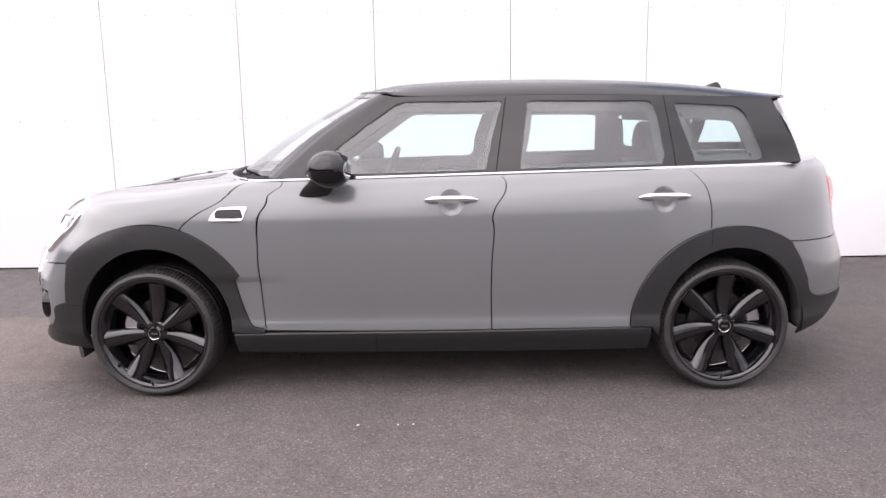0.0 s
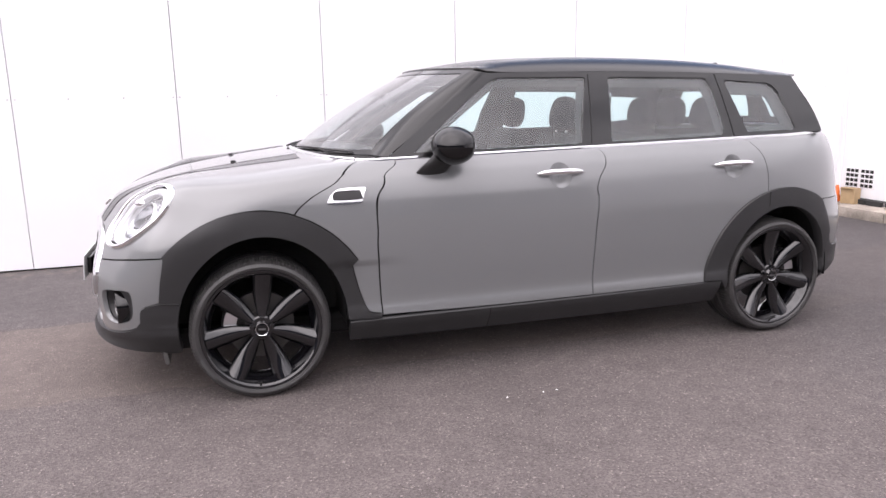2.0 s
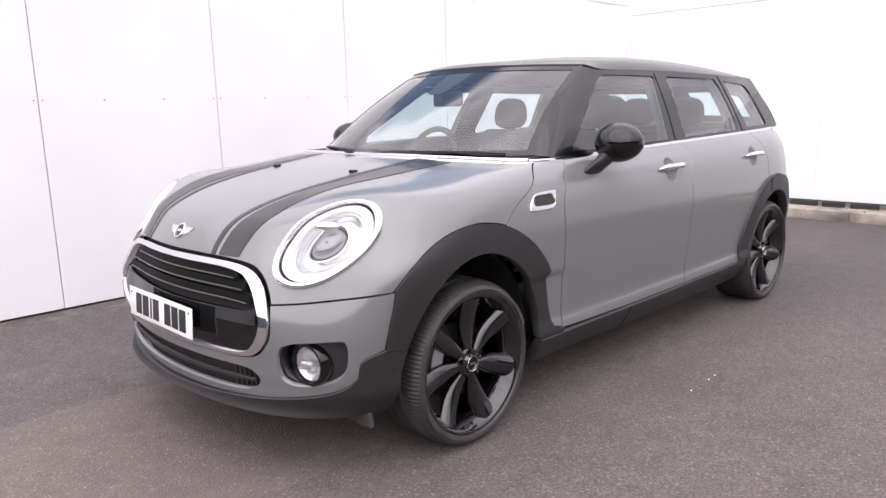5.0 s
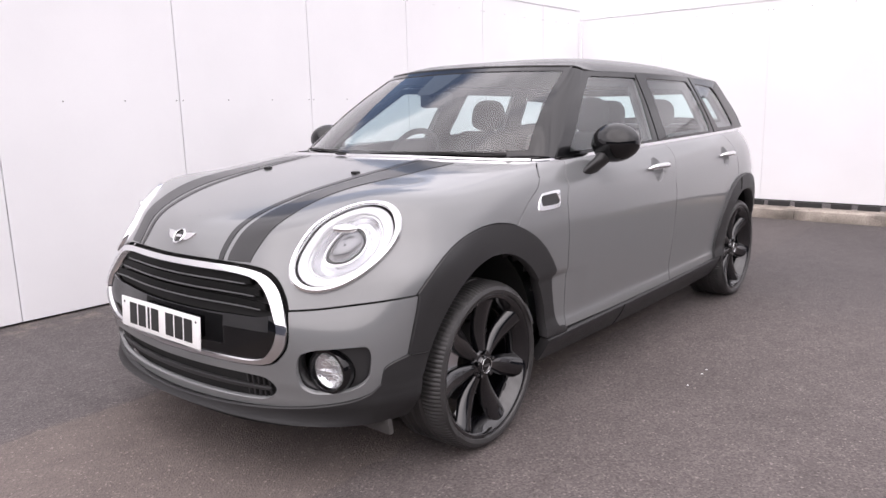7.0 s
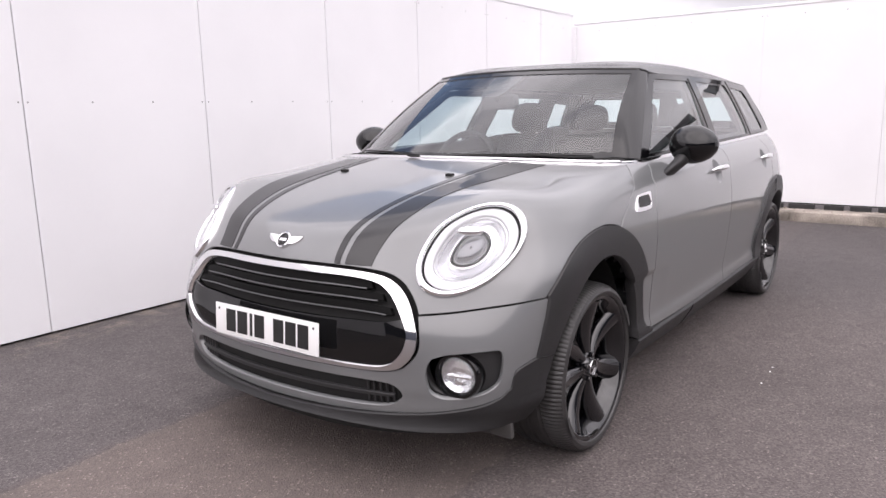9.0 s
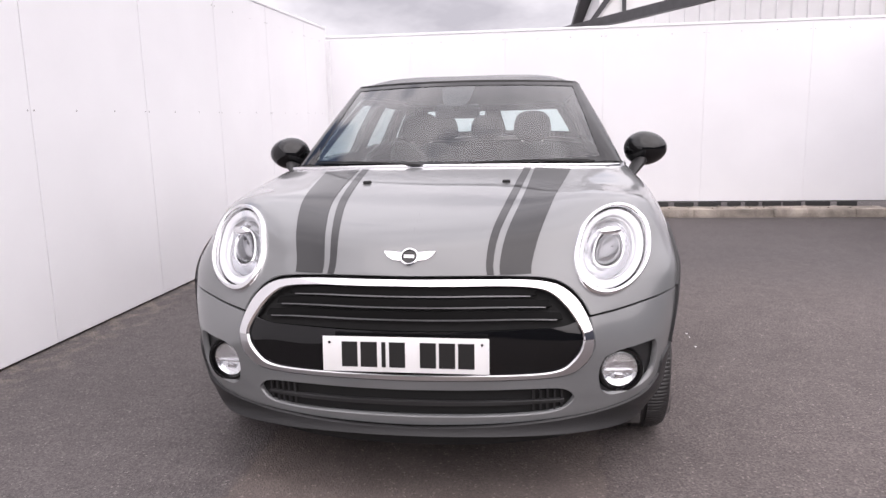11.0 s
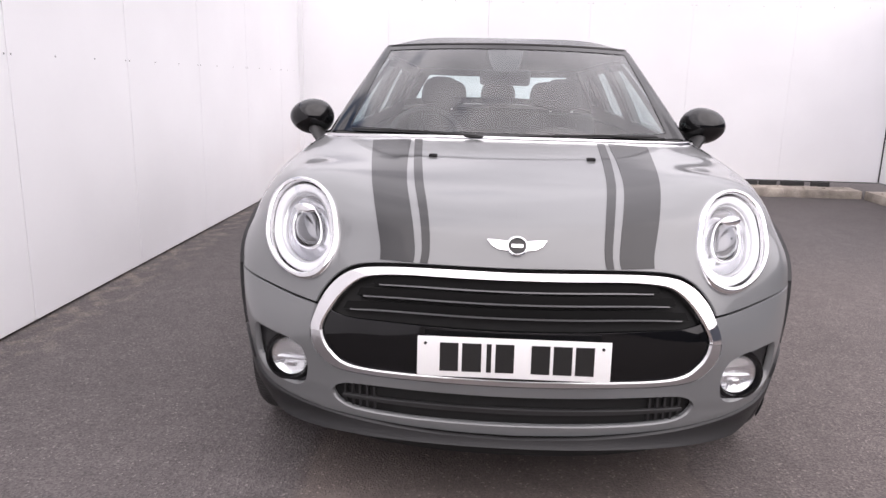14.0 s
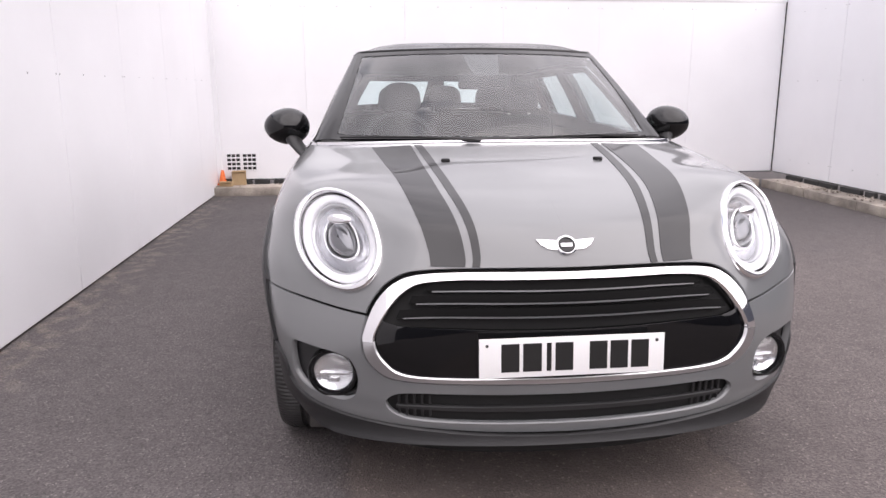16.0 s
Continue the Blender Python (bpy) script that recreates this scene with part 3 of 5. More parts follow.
def litter():
    rnd = random.Random(3)
    for x, y in ((-0.185, -1.218), (-0.120, -1.216), (-0.354, -1.219)):
        bm = bmesh.new()
        ring = [bm.verts.new((0.007 * rnd.uniform(0.5, 1.2) * math.cos(a), 0.007 * rnd.uniform(0.5, 1.2) * math.sin(a), 0.0015 + rnd.uniform(0, 0.003))) for a in (0.2, 1.2, 2.4, 3.6, 5.0)]
        top = bm.verts.new((0, 0, 0.006))
        for i in range(5):
            bm.faces.new((ring[i], ring[(i + 1) % 5], top))
        bm.faces.new(ring[::-1])
        ob = part("paper_scrap", bm, M_PLATE, None, smooth=False)
        ob.location = (x, y, 0.0095)
        tagged(ob, "tiny white scrap of paper lying on the tarmac", "litter", group="scraps on the tarmac")


# ---------------------------------------------------------------- the car's surfaces (front towards -x, left side towards -y)
#          zs    ys     xf      zf     xr     zr    x0    sweep  square
LEVELS = [(0.190, 0.800, -2.045, 0.180, 2.000, 0.250, -1.35, 0.22, 4.6),
          (0.300, 0.871, -2.070, 0.300, 2.060, 0.340, -1.35, 0.22, 5.4),
          (0.352, 0.8755, -2.074, 0.352, 2.075, 0.395, -1.35, 0.22, 5.7),
          (0.400, 0.871, -2.076, 0.400, 2.085, 0.440, -1.35, 0.22, 6.0),
          (0.550, 0.888, -2.072, 0.550, 2.085, 0.570, -1.35, 0.24, 6.2),
          (0.690, 0.897, -2.048, 0.690, 2.035, 0.700, -1.34, 0.34, 5.6),
          (0.790, 0.8945, -2.006, 0.785, 2.015, 0.800, -1.30, 0.46, 4.5),
          (0.870, 0.8825, -1.917, 0.866, 2.005, 0.880, -1.16, 0.36, 4.0),
          (0.935, 0.857, -1.710, 0.932, 1.990, 0.950, -0.95, 0.10, 3.8),
          (0.982, 0.822, -1.410, 0.987, 1.970, 1.000, -0.78, 0.08, 3.6),
          (1.012, 0.790, -1.085, 1.030, 1.940, 1.030, -0.70, 0.12, 3.4)]
LAMP_TOP, LAMP_LOW, LAMP_OUT, LAMP_IN = (-1.665, -0.638, 0.943), (-1.903, -0.634, 0.676), (-1.688, -0.778, 0.822), (-1.892, -0.505, 0.797)
NT, NF, NS, NR = 150, 130, 110, 60
X0R = 1.30


def body_grid():
    lv = curve_eval(LEVELS, np.linspace(0, len(LEVELS) - 1, NT + 1))
    zs, ys, xf, zf, xr, zr, x0, sweep, nf = [lv[:, i:i + 1] for i in range(9)]
    nr = 2.7
    th = (np.linspace(0, 1, NF + 1) ** 1.9 * math.pi / 2)[None, :]
    c, s = np.cos(th) ** (2 / nf), np.sin(th) ** (2 / nf)
    y = ys * s
    x = x0 + (xf + sweep * y ** 2 - x0) * c
    k = (y / ys) ** 2.6
    z = zf + (zs - zf) * k
    front = np.stack([x, y, z], -1)
    u = np.linspace(0, 1, NS + 1)[None, 1:]
    x = x0 + (X0R - x0) * u
    mid = np.stack([x, ys + 0 * x, zs + 0 * x], -1)
    th = (np.linspace(0, 1, NR + 1)[1:] * math.pi / 2)[None, :]
    s, c = np.sin(th) ** (2 / nr), np.cos(th) ** (2 / nr)
    x = X0R + (xr - X0R) * s
    y = ys * c
    z = zs + (zr - zs) * (1 - c ** 2)
    rear = np.stack([x, y, z], -1)
    g = np.concatenate([front, mid, rear], 1)
    # sides taper a little towards the ends, the belt rises to the rear
    g[..., 1] *= 1 - 0.012 * np.clip((g[..., 0] - 0.2) / 1.3, -2, 2) ** 2 - 0.02 * np.clip((g[..., 0] - 0.9), 0, 2) * np.clip((g[..., 2] - 0.6) / 0.4, 0, 1)
    g[..., 2] += 0.0175 * (g[..., 0] + 0.85).clip(0, 3) * np.clip((g[..., 2] - 0.55) / 0.45, 0, 1)
    # a crease behind the front arch: the flank below it lies deeper
    g[..., 1] -= 0.009 * np.clip((0.578 - g[..., 2]) / 0.010, 0, 1) * np.clip((g[..., 2] - 0.36) / 0.18, 0, 1) * np.clip((-0.66 - g[..., 0]) / 0.20, 0, 1) * (g[..., 0] > -1.2)
    # the lower corners of the nose draw in towards the ground
    g[..., 1] *= 1 - 0.032 * np.clip((-1.40 - g[..., 0]) / 0.20, 0, 1) * np.clip((0.41 - g[..., 2]) / 0.14, 0, 1.5)
    # the grille's ends stand a little proud
    g[..., 0] -= 0.024 * np.exp(-((np.abs(g[..., 1]) - 0.54) / 0.11) ** 2 - ((g[..., 2] - 0.57) / 0.12) ** 2) * (g[..., 0] < -1.7)
    # the nose swells round the headlamps
    goal = np.array([LAMP_TOP, LAMP_LOW, LAMP_OUT, LAMP_IN]) * (1, -1, 1)
    flat = g.reshape(-1, 3)
    near = np.array([flat[np.argmin(((flat - q) ** 2).sum(1))] for q in goal])
    bell = lambda a, b: np.exp(-((a[:, None, :] - b[None, :, :]) ** 2).sum(-1) / (2 * 0.15 ** 2))
    swell = np.linalg.solve(bell(near, near), goal - near)
    g = (flat + bell(flat, near) @ swell).reshape(g.shape)
    g[..., 1] *= -1
    return g


GRID = body_grid()
du, dv = np.gradient(GRID, axis=1), np.gradient(GRID, axis=0)
GRIDN = np.cross(du, dv)
GRIDN /= np.maximum(np.linalg.norm(GRIDN, axis=-1, keepdims=True), 1e-9)
if GRIDN[NT // 3, NF + 40, 1] > 0:
    GRIDN *= -1
GRIDN[:, 0, 1] = 0
GRIDN[:, 0] /= np.linalg.norm(GRIDN[:, 0], axis=-1, keepdims=True)
NP = GRID.shape[1]
# plane coordinates of the grid: lengths along a middle level and along the front profile
ULEN = np.concatenate([[0], np.cumsum(np.linalg.norm(np.diff(GRID[NT // 2], axis=0), axis=1))])
VLEN = np.concatenate([[0], np.cumsum(np.linalg.norm(np.diff(GRID[:, NF // 2], axis=0), axis=1))])
_idx = np.arange((NT + 1) * NP).reshape(NT + 1, NP)
_quads = np.stack([_idx[:-1, :-1], _idx[:-1, 1:], _idx[1:, 1:], _idx[1:, :-1]], -1).reshape(-1, 4)
BODY = BVHTree.FromPolygons([tuple(p) for p in GRID.reshape(-1, 3)], [tuple(int(k) for k in q) for q in _quads])


def uv_of(place, face):
    """Plane coordinates of a place that lies on one cell of the grid."""
    i, j = divmod(face, NP - 1)
    a, b, c, d = (Vector(GRID[i, j]), Vector(GRID[i, j + 1]), Vector(GRID[i + 1, j + 1]), Vector(GRID[i + 1, j]))
    s, t = 0.5, 0.5
    for _ in range(6):
        p = a * (1 - s) * (1 - t) + b * s * (1 - t) + c * s * t + d * (1 - s) * t
        ds = (b - a) * (1 - t) + (c - d) * t
        dt = (d - a) * (1 - s) + (c - b) * s
        r = place - p
        aa, bb, cc, e, f = ds.dot(ds), ds.dot(dt), dt.dot(dt), r.dot(ds), r.dot(dt)
        det = aa * cc - bb * bb
        if abs(det) < 1e-18:
            break
        s, t = min(max(s + (e * cc - f * bb) / det, -0.2), 1.2), min(max(t + (f * aa - e * bb) / det, -0.2), 1.2)
    return (float(np.interp(j + s, np.arange(NP), ULEN)), float(np.interp(i + t, np.arange(NT + 1), VLEN)))


def uv(kind, a, b):
    """Plane coordinates of a point given from the side (x, z), from the front (y, z) or from the top (x, y)."""
    if kind == "s":
        o, d = Vector((a, -3, b)), Vector((0, 1, 0))
    elif kind == "f":
        o, d = Vector((-4, -max(abs(a), 1e-4), b)), Vector((1, 0, 0))
    else:
        o, d = Vector((a, -max(abs(b), 1e-4), 3)), Vector((0, 0, -1))
    p, n, f, _ = BODY.ray_cast(o, d)
    if p is None:
        p, n, f, _ = BODY.find_nearest({"s": Vector((a, -0.87, b)), "f": Vector((-2.05, -abs(a), b)), "t": Vector((a, -abs(b), 1.03))}[kind])
    return uv_of(p, f)


def uv_near(place):
    """Plane coordinates of the body's point nearest to a place on the left side."""
    p, n, f, _ = BODY.find_nearest(Vector(place))
    return uv_of(p, f)


def on_body(u, v):
    """Places and normals of the body for plane coordinates."""
    j = np.clip(np.interp(u, ULEN, np.arange(NP)), 0, NP - 1.0001)
    i = np.clip(np.interp(v, VLEN, np.arange(NT + 1)), 0, NT - 0.0001)
    i0, j0 = i.astype(int), j.astype(int)
    s, t = (j - j0)[:, None], (i - i0)[:, None]
    mixed = lambda g: g[i0, j0] * (1 - s) * (1 - t) + g[i0, j0 + 1] * s * (1 - t) + g[i0 + 1, j0 + 1] * s * t + g[i0 + 1, j0] * (1 - s) * t
    n = mixed(GRIDN)
    return mixed(GRID), n / np.maximum(np.linalg.norm(n, axis=1, keepdims=True), 1e-9)


def on_right(u, v):
    p, n = on_body(u, v)
    return p * np.array((1, -1, 1)), n * np.array((1, -1, 1))


def outline(*pts, n=5):
    """A polygon of the body's plane; each group of points is a smooth run, groups meet at corners."""
    out = []
    for run in pts:
        q = [uv(*p) for p in run]
        if len(q) > 2:
            r = spline([(a, b, 0) for a, b in q], n)
            out += [(p.x, p.y) for p in r[:-1]]
        else:
            out += q[:-1] if len(q) > 1 else q
    last = uv(*pts[-1][-1])
    if len(pts[-1]) > 1 and math.hypot(last[0] - out[0][0], last[1] - out[0][1]) > 1e-3:
        out.append(last)
    return out


def arc(cx, cz, r, a0, a1, n=10, rz=None):
    """Points from the side on a circle round a wheel; degrees from the rear (+x), upwards."""
    rz = rz or r
    return [("s", cx + r * math.cos(radians(a0 + (a1 - a0) * k / n)), cz + rz * math.sin(radians(a0 + (a1 - a0) * k / n))) for k in range(n + 1)]


# greenhouse: side, windscreen, roof and tail as plain functions
def belt_z(x):
    return 1.020 + 0.0175 * (np.clip(x, -0.85, 2.2) + 0.85)


def side_y(x, z):
    k = np.clip((z - belt_z(x)) / (1.385 - belt_z(x)), -0.3, 1.4)
    yb = 0.782 - 0.012 * np.clip((x - 0.2) / 1.3, -2, 2) ** 2 - 0.03 * np.clip(x - 0.9, 0, 2) + 0 * x
    yg = 0.612 - 0.016 * np.clip((x - 0.4) / 0.8, -2, 2) ** 2
    return yb + (yg - yb) * (0.82 * k + 0.18 * k * k)


def on_side(sign):
    def lift(x, z):
        e = 1e-3
        y = side_y(x, z)
        p = np.stack([x, sign * y, z], 1)
        dx, dz = (side_y(x + e, z) - y) / e, (side_y(x, z + e) - y) / e
        n = np.stack([-dx, sign * np.ones_like(x), -dz], 1)
        return p, n / np.linalg.norm(n, axis=1, keepdims=True)
    return lift


def screen_x(y, z):
    k = np.clip((z - 1.03) / 0.39, -0.2, 1.2)
    xc = -1.060 + 0.640 * k - 0.045 * np.sin(np.clip(k, 0, 1) * math.pi)
    return xc + (0.30 - 0.10 * k) * (np.abs(y) / (0.74 - 0.14 * k)) ** 2.5


def on_screen(y, z):
    e = 1e-3
    x = screen_x(y, z)
    dy, dz = (screen_x(y + e, z) - x) / e, (screen_x(y, z + e) - x) / e
    n = np.stack([-np.ones_like(x), dy, dz], 1)
    return np.stack([x, y, z], 1), n / np.linalg.norm(n, axis=1, keepdims=True)


ROOF_ZC = [1.425, 1.458, 1.473, 1.476, 1.472, 1.461, 1.440, 1.404, 1.360]


def roof_edge(x):
    """Height at which the roof meets the window frames."""
    return 1.389 - 0.024 * np.maximum(x - 0.4, 0) ** 1.5


def screen_top(y):
    return 1.408 + 0.012 * (1 - (y / 0.577) ** 2)


def crown_z(x, y):
    t = (np.clip(x, -0.45, 1.80) + 0.45) / 2.25 * 8
    zc = curve_eval(np.array([ROOF_ZC]).T, t)[..., 0]
    ze = roof_edge(x)
    ye = side_y(x, ze) + 0.002
    return zc - (zc - ze) * (np.abs(y) / ye) ** 5.5


def roof_z(x, y):
    """The crowned roof, drawn down to the windscreen's top edge along its front."""
    yy = np.clip(np.abs(y), 0, 0.575)
    xe = screen_x(yy, screen_top(yy))
    drop = screen_top(yy) + 0.005 - crown_z(xe, yy)
    return crown_z(x, y) + drop * np.exp(-(np.clip(x - xe, 0, 2) / 0.10) ** 2)


def on_roof(x, y):
    e = 1e-3
    z = roof_z(x, y)
    n = np.stack([-(roof_z(x + e, y) - z) / e, -(roof_z(x, y + e) - z) / e, np.ones_like(z)], 1)
    return np.stack([x, y, z], 1), n / np.linalg.norm(n, axis=1, keepdims=True)


# ---------------------------------------------------------------- the car
VTOP = float(VLEN[-1])
FA, RA = (-1.335, 0.325), (1.335, 0.322)


def top_run(u0, u1, n=14):
    return [(u0 + (u1 - u0) * k / n, VTOP) for k in range(n + 1)]


@functools.lru_cache(maxsize=None)
def lamp_outline(n):
    """An even oval through the lamp's four outer points, laid on the body."""
    t, b, o, i = [np.array(q) for q in (LAMP_TOP, LAMP_LOW, LAMP_OUT, LAMP_IN)]
    mid, up, across = (t + b + o + i) / 4, (t - b) / 2, (o - i) / 2
    ring = np.array([uv_near(mid + up * math.sin(2 * math.pi * k / n) + across * math.cos(2 * math.pi * k / n)) for k in range(n)])
    for _ in range(4):
        ring = ring * 0.5 + np.roll(ring, 1, 0) * 0.25 + np.roll(ring, -1, 0) * 0.25
    mid = ring.mean(0)
    return mid + (ring - mid) * 0.985 + (0.0, -0.008)


def lamp_ring(scale=1.0, n=48):
    """The outline of the headlamp in the body's plane, drawn in towards its middle."""
    ring = lamp_outline(n)
    mid = ring.mean(0)
    return [tuple(mid + (q - mid) * scale) for q in ring]


def strip_along(name, path, norms, up, out, mat, parent, label="", lo=0.0):
    """A rounded strip that follows points, with outward normals."""
    bm = bmesh.new()
    rings = []
    for p, n in zip(path, norms):
        p, n = Vector(p), Vector(n)
        z = Vector((0, 0, 1))
        prof = [(0.0, lo), (out * 0.8, lo), (out, lo + (up - lo) * 0.3), (out, lo + (up - lo) * 0.7), (out * 0.7, up), (-0.004, up)]
        rings.append([bm.verts.new(p + n * a + z * b) for a, b in prof])
    for a, b in zip(rings, rings[1:]):
        for k in range(5):
            bm.faces.new((a[k], a[k + 1], b[k + 1], b[k]))
    bm.faces.new(rings[0])
    bm.faces.new(rings[-1])
    return part(name, bm, mat, parent, label, sharp=50)


def mirrored(bm):
    """Adds the other half across y = 0."""
    g = bmesh.ops.duplicate(bm, geom=bm.verts[:] + bm.edges[:] + bm.faces[:])
    for v in g["geom"]:
        if isinstance(v, bmesh.types.BMVert):
            v.co.y *= -1
    bmesh.ops.reverse_faces(bm, faces=[f for f in g["geom"] if isinstance(f, bmesh.types.BMFace)])
    return bm


def ruled(bm, a, b, n=6, bulge=0.0, keep=None):
    """A strip between two rows of points; keep(i, j) leaves cells out."""
    rows = []
    for k in range(n + 1):
        t = k / n
        row = []
        for p, q in zip(a, b):
            p, q = Vector(p), Vector(q)
            m = p.lerp(q, t)
            if bulge:
                d = Vector((m.x - 0.4, m.y * 2.0, 0)).normalized()
                m = m + d * bulge * 4 * t * (1 - t)
            row.append(bm.verts.new(m))
        rows.append(row)
    for k in range(n):
        for i in range(len(a) - 1):
            if keep is None or keep(i / (len(a) - 1), (k + 0.5) / n):
                bm.faces.new((rows[k][i], rows[k][i + 1], rows[k + 1][i + 1], rows[k + 1][i]))
    loose = [v for v in bm.verts if not v.link_faces]
    bmesh.ops.delete(bm, geom=loose, context="VERTS")
    return bm


FOG_POCKET = [(0.612, 0.490), (0.65, 0.503), (0.70, 0.508), (0.760, 0.514), (0.783, 0.510), (0.788, 0.47), (0.776, 0.405), (0.742, 0.374), (0.69, 0.360), (0.635, 0.358), (0.603, 0.378), (0.592, 0.42), (0.597, 0.462), (0.612, 0.490)]


def build_front(car):
    hole = lamp_ring()
    uh = uv("s", -0.875, 1.0)[0]
    bonnet = outline([("f", 0, 0.752), ("f", 0.15, 0.752), ("f", 0.30, 0.749), ("f", 0.427, 0.739), ("f", 0.493, 0.713), ("f", 0.545, 0.658), ("f", 0.564, 0.621)],
                     [("f", 0.564, 0.621), ("f", 0.65, 0.627), ("f", 0.74, 0.640), ("s", -1.76, 0.653), ("s", -1.70, 0.657)],
                     arc(*FA, 0.496, 138, 71, 10, 0.505),
                     [("s", -1.17, 0.806), ("s", -1.05, 0.897), ("s", -0.95, 0.965), ("s", -0.878, 1.008)]) + top_run(uh, 0.0)
    sheet("bonnet", bonnet, on_body, M_PAINT, car, "grey painted clamshell bonnet with two twin stripes", holes=[hole], mirror=True, gap=0.0045, step=0.02)
    # stripes
    for inner, outer in (((0.286, 0.335, 0.380), (0.381, 0.445, 0.530)), ((0.246, 0.283, 0.336), (0.267, 0.311, 0.366))):
        a, b = [[uv("f", w[0], 0.754), uv("t", -1.70, w[1]), uv("t", -1.10, w[2])] for w in (inner, outer)]
        poly = [(p.x, p.y) for p in spline([(*q, 0) for q in a], 12)] + [(p.x, p.y) for p in spline([(*q, 0) for q in b[::-1]], 12)]
        for lift in (on_body, on_right):
            sheet("bonnet_stripe", poly, lift, M_STRIPE, car, "black stripe film", off=0.0022, depth=0.002, step=0.02)
    pocket = outline([("f", y, z) for y, z in FOG_POCKET])
    bumper = outline([("f", 0, 0.431), ("f", 0.2, 0.432), ("f", 0.40, 0.434), ("f", 0.503, 0.445), ("f", 0.548, 0.475), ("f", 0.573, 0.51), ("f", 0.579, 0.548), ("f", 0.564, 0.621)],
                     [("f", 0.564, 0.621), ("f", 0.65, 0.627), ("f", 0.74, 0.640), ("s", -1.76, 0.653), ("s", -1.70, 0.657)],
                     [("s", -1.70, 0.657), ("s", -1.712, 0.60), ("s", -1.726, 0.53), ("s", -1.735, 0.47)],
                     [("s", -1.735, 0.47), ("f", 0.810, 0.44), ("f", 0.798, 0.385), ("f", 0.755, 0.345), ("f", 0.66, 0.319), ("f", 0.5, 0.298), ("f", 0.25, 0.284), ("f", 0, 0.279)],
                     [("f", 0, 0.279), ("f", 0, 0.312)],
                     [("f", 0, 0.312), ("f", 0.25, 0.313), ("f", 0.42, 0.318), ("f", 0.485, 0.332), ("f", 0.514, 0.362), ("f", 0.49, 0.391), ("f", 0.43, 0.399), ("f", 0.25, 0.399), ("f", 0, 0.398)],
                     [("f", 0, 0.398), ("f", 0, 0.431)])
    sheet("front_bumper", bumper, on_body, M_PAINT, car, "grey painted front bumper", holes=[pocket], mirror=True, gap=0.0025, step=0.03, depth=0.02)
    lip = outline([("f", 0, 0.277), ("f", 0.25, 0.282), ("f", 0.5, 0.296), ("f", 0.66, 0.317), ("f", 0.755, 0.343), ("f", 0.796, 0.385)],
                  [("f", 0.796, 0.385), ("f", 0.810, 0.44), ("s", -1.735, 0.468)], [("s", -1.735, 0.468), ("s", -1.652, 0.460)], arc(-1.318, 0.325, 0.355, 160, 191, 6, 0.398),
                  [("s", -1.666, 0.249), ("s", -1.672, 0.230), ("s", -1.73, 0.229), ("f", 0.75, 0.232), ("f", 0.6, 0.244), ("f", 0.3, 0.252), ("f", 0, 0.254)])

    def on_lip(u, v):
        """The lip leans forward towards its lower edge."""
        p, n = on_body(u, v)
        k = np.clip((0.30 - p[:, 2]) / 0.045, 0, 1)[:, None] * np.clip((-1.75 - p[:, 0]) / 0.15, 0, 1)[:, None]
        q = n + np.array((0, 0, 0.7)) * k
        return p + n * np.array((1, 1, 0)) * 0.032 * k, q / np.linalg.norm(q, axis=1, keepdims=True)
    sheet("bumper_lip", lip, on_lip, M_CLAD, car, "unpainted black plastic lip and bumper corners", mirror=True, off=0.007, depth=0.03, step=0.014)
    # lower intake
    intake = outline([("f", 0, 0.302), ("f", 0.25, 0.303), ("f", 0.43, 0.309), ("f", 0.495, 0.326), ("f", 0.524, 0.362), ("f", 0.50, 0.396), ("f", 0.43, 0.404), ("f", 0.25, 0.404), ("f", 0, 0.404)])
    sheet("lower_intake", intake, on_body, M_DARK, car, mirror=True, off=-0.028, depth=0.004)
    bar = outline([("f", 0, 0.345), ("f", 0.3, 0.346), ("f", 0.487, 0.349)], [("f", 0.487, 0.349), ("f", 0.487, 0.357)], [("f", 0.487, 0.357), ("f", 0.3, 0.358), ("f", 0, 0.359)])
    sheet("intake_bar", bar, on_body, M_CLAD, car, mirror=True, off=-0.006, depth=0.015)
    for lift in (on_body, on_right):
        for k in range(5):
            y = 0.39 + 0.022 * k
            bar = outline([("f", y, 0.320)], [("f", y + 0.006, 0.320)], [("f", y + 0.006, 0.392)], [("f", y, 0.392)])
            sheet("intake_rib", bar, lift, M_CLAD, car, off=-0.014, depth=0.01)
    # grille
    g_out = [("f", 0, 0.742), ("f", 0.15, 0.742), ("f", 0.30, 0.739), ("f", 0.418, 0.729), ("f", 0.483, 0.705), ("f", 0.535, 0.652), ("f", 0.569, 0.574), ("f", 0.572, 0.550)]
    g_in = [("f", 0.545, 0.552), ("f", 0.539, 0.580), ("f", 0.499, 0.644), ("f", 0.452, 0.690), ("f", 0.402, 0.711), ("f", 0.30, 0.721), ("f", 0.15, 0.723), ("f", 0, 0.724)]
    l_out = [("f", 0.572, 0.549), ("f", 0.566, 0.512), ("f", 0.542, 0.477), ("f", 0.498, 0.449), ("f", 0.40, 0.437), ("f", 0.2, 0.435), ("f", 0, 0.434)]
    l_in = [("f", 0, 0.446), ("f", 0.2, 0.447), ("f", 0.40, 0.449), ("f", 0.476, 0.461), ("f", 0.513, 0.489), ("f", 0.535, 0.52), ("f", 0.544, 0.551)]
    grille = under(new("grille"), car, "black radiator grille with a chrome surround")
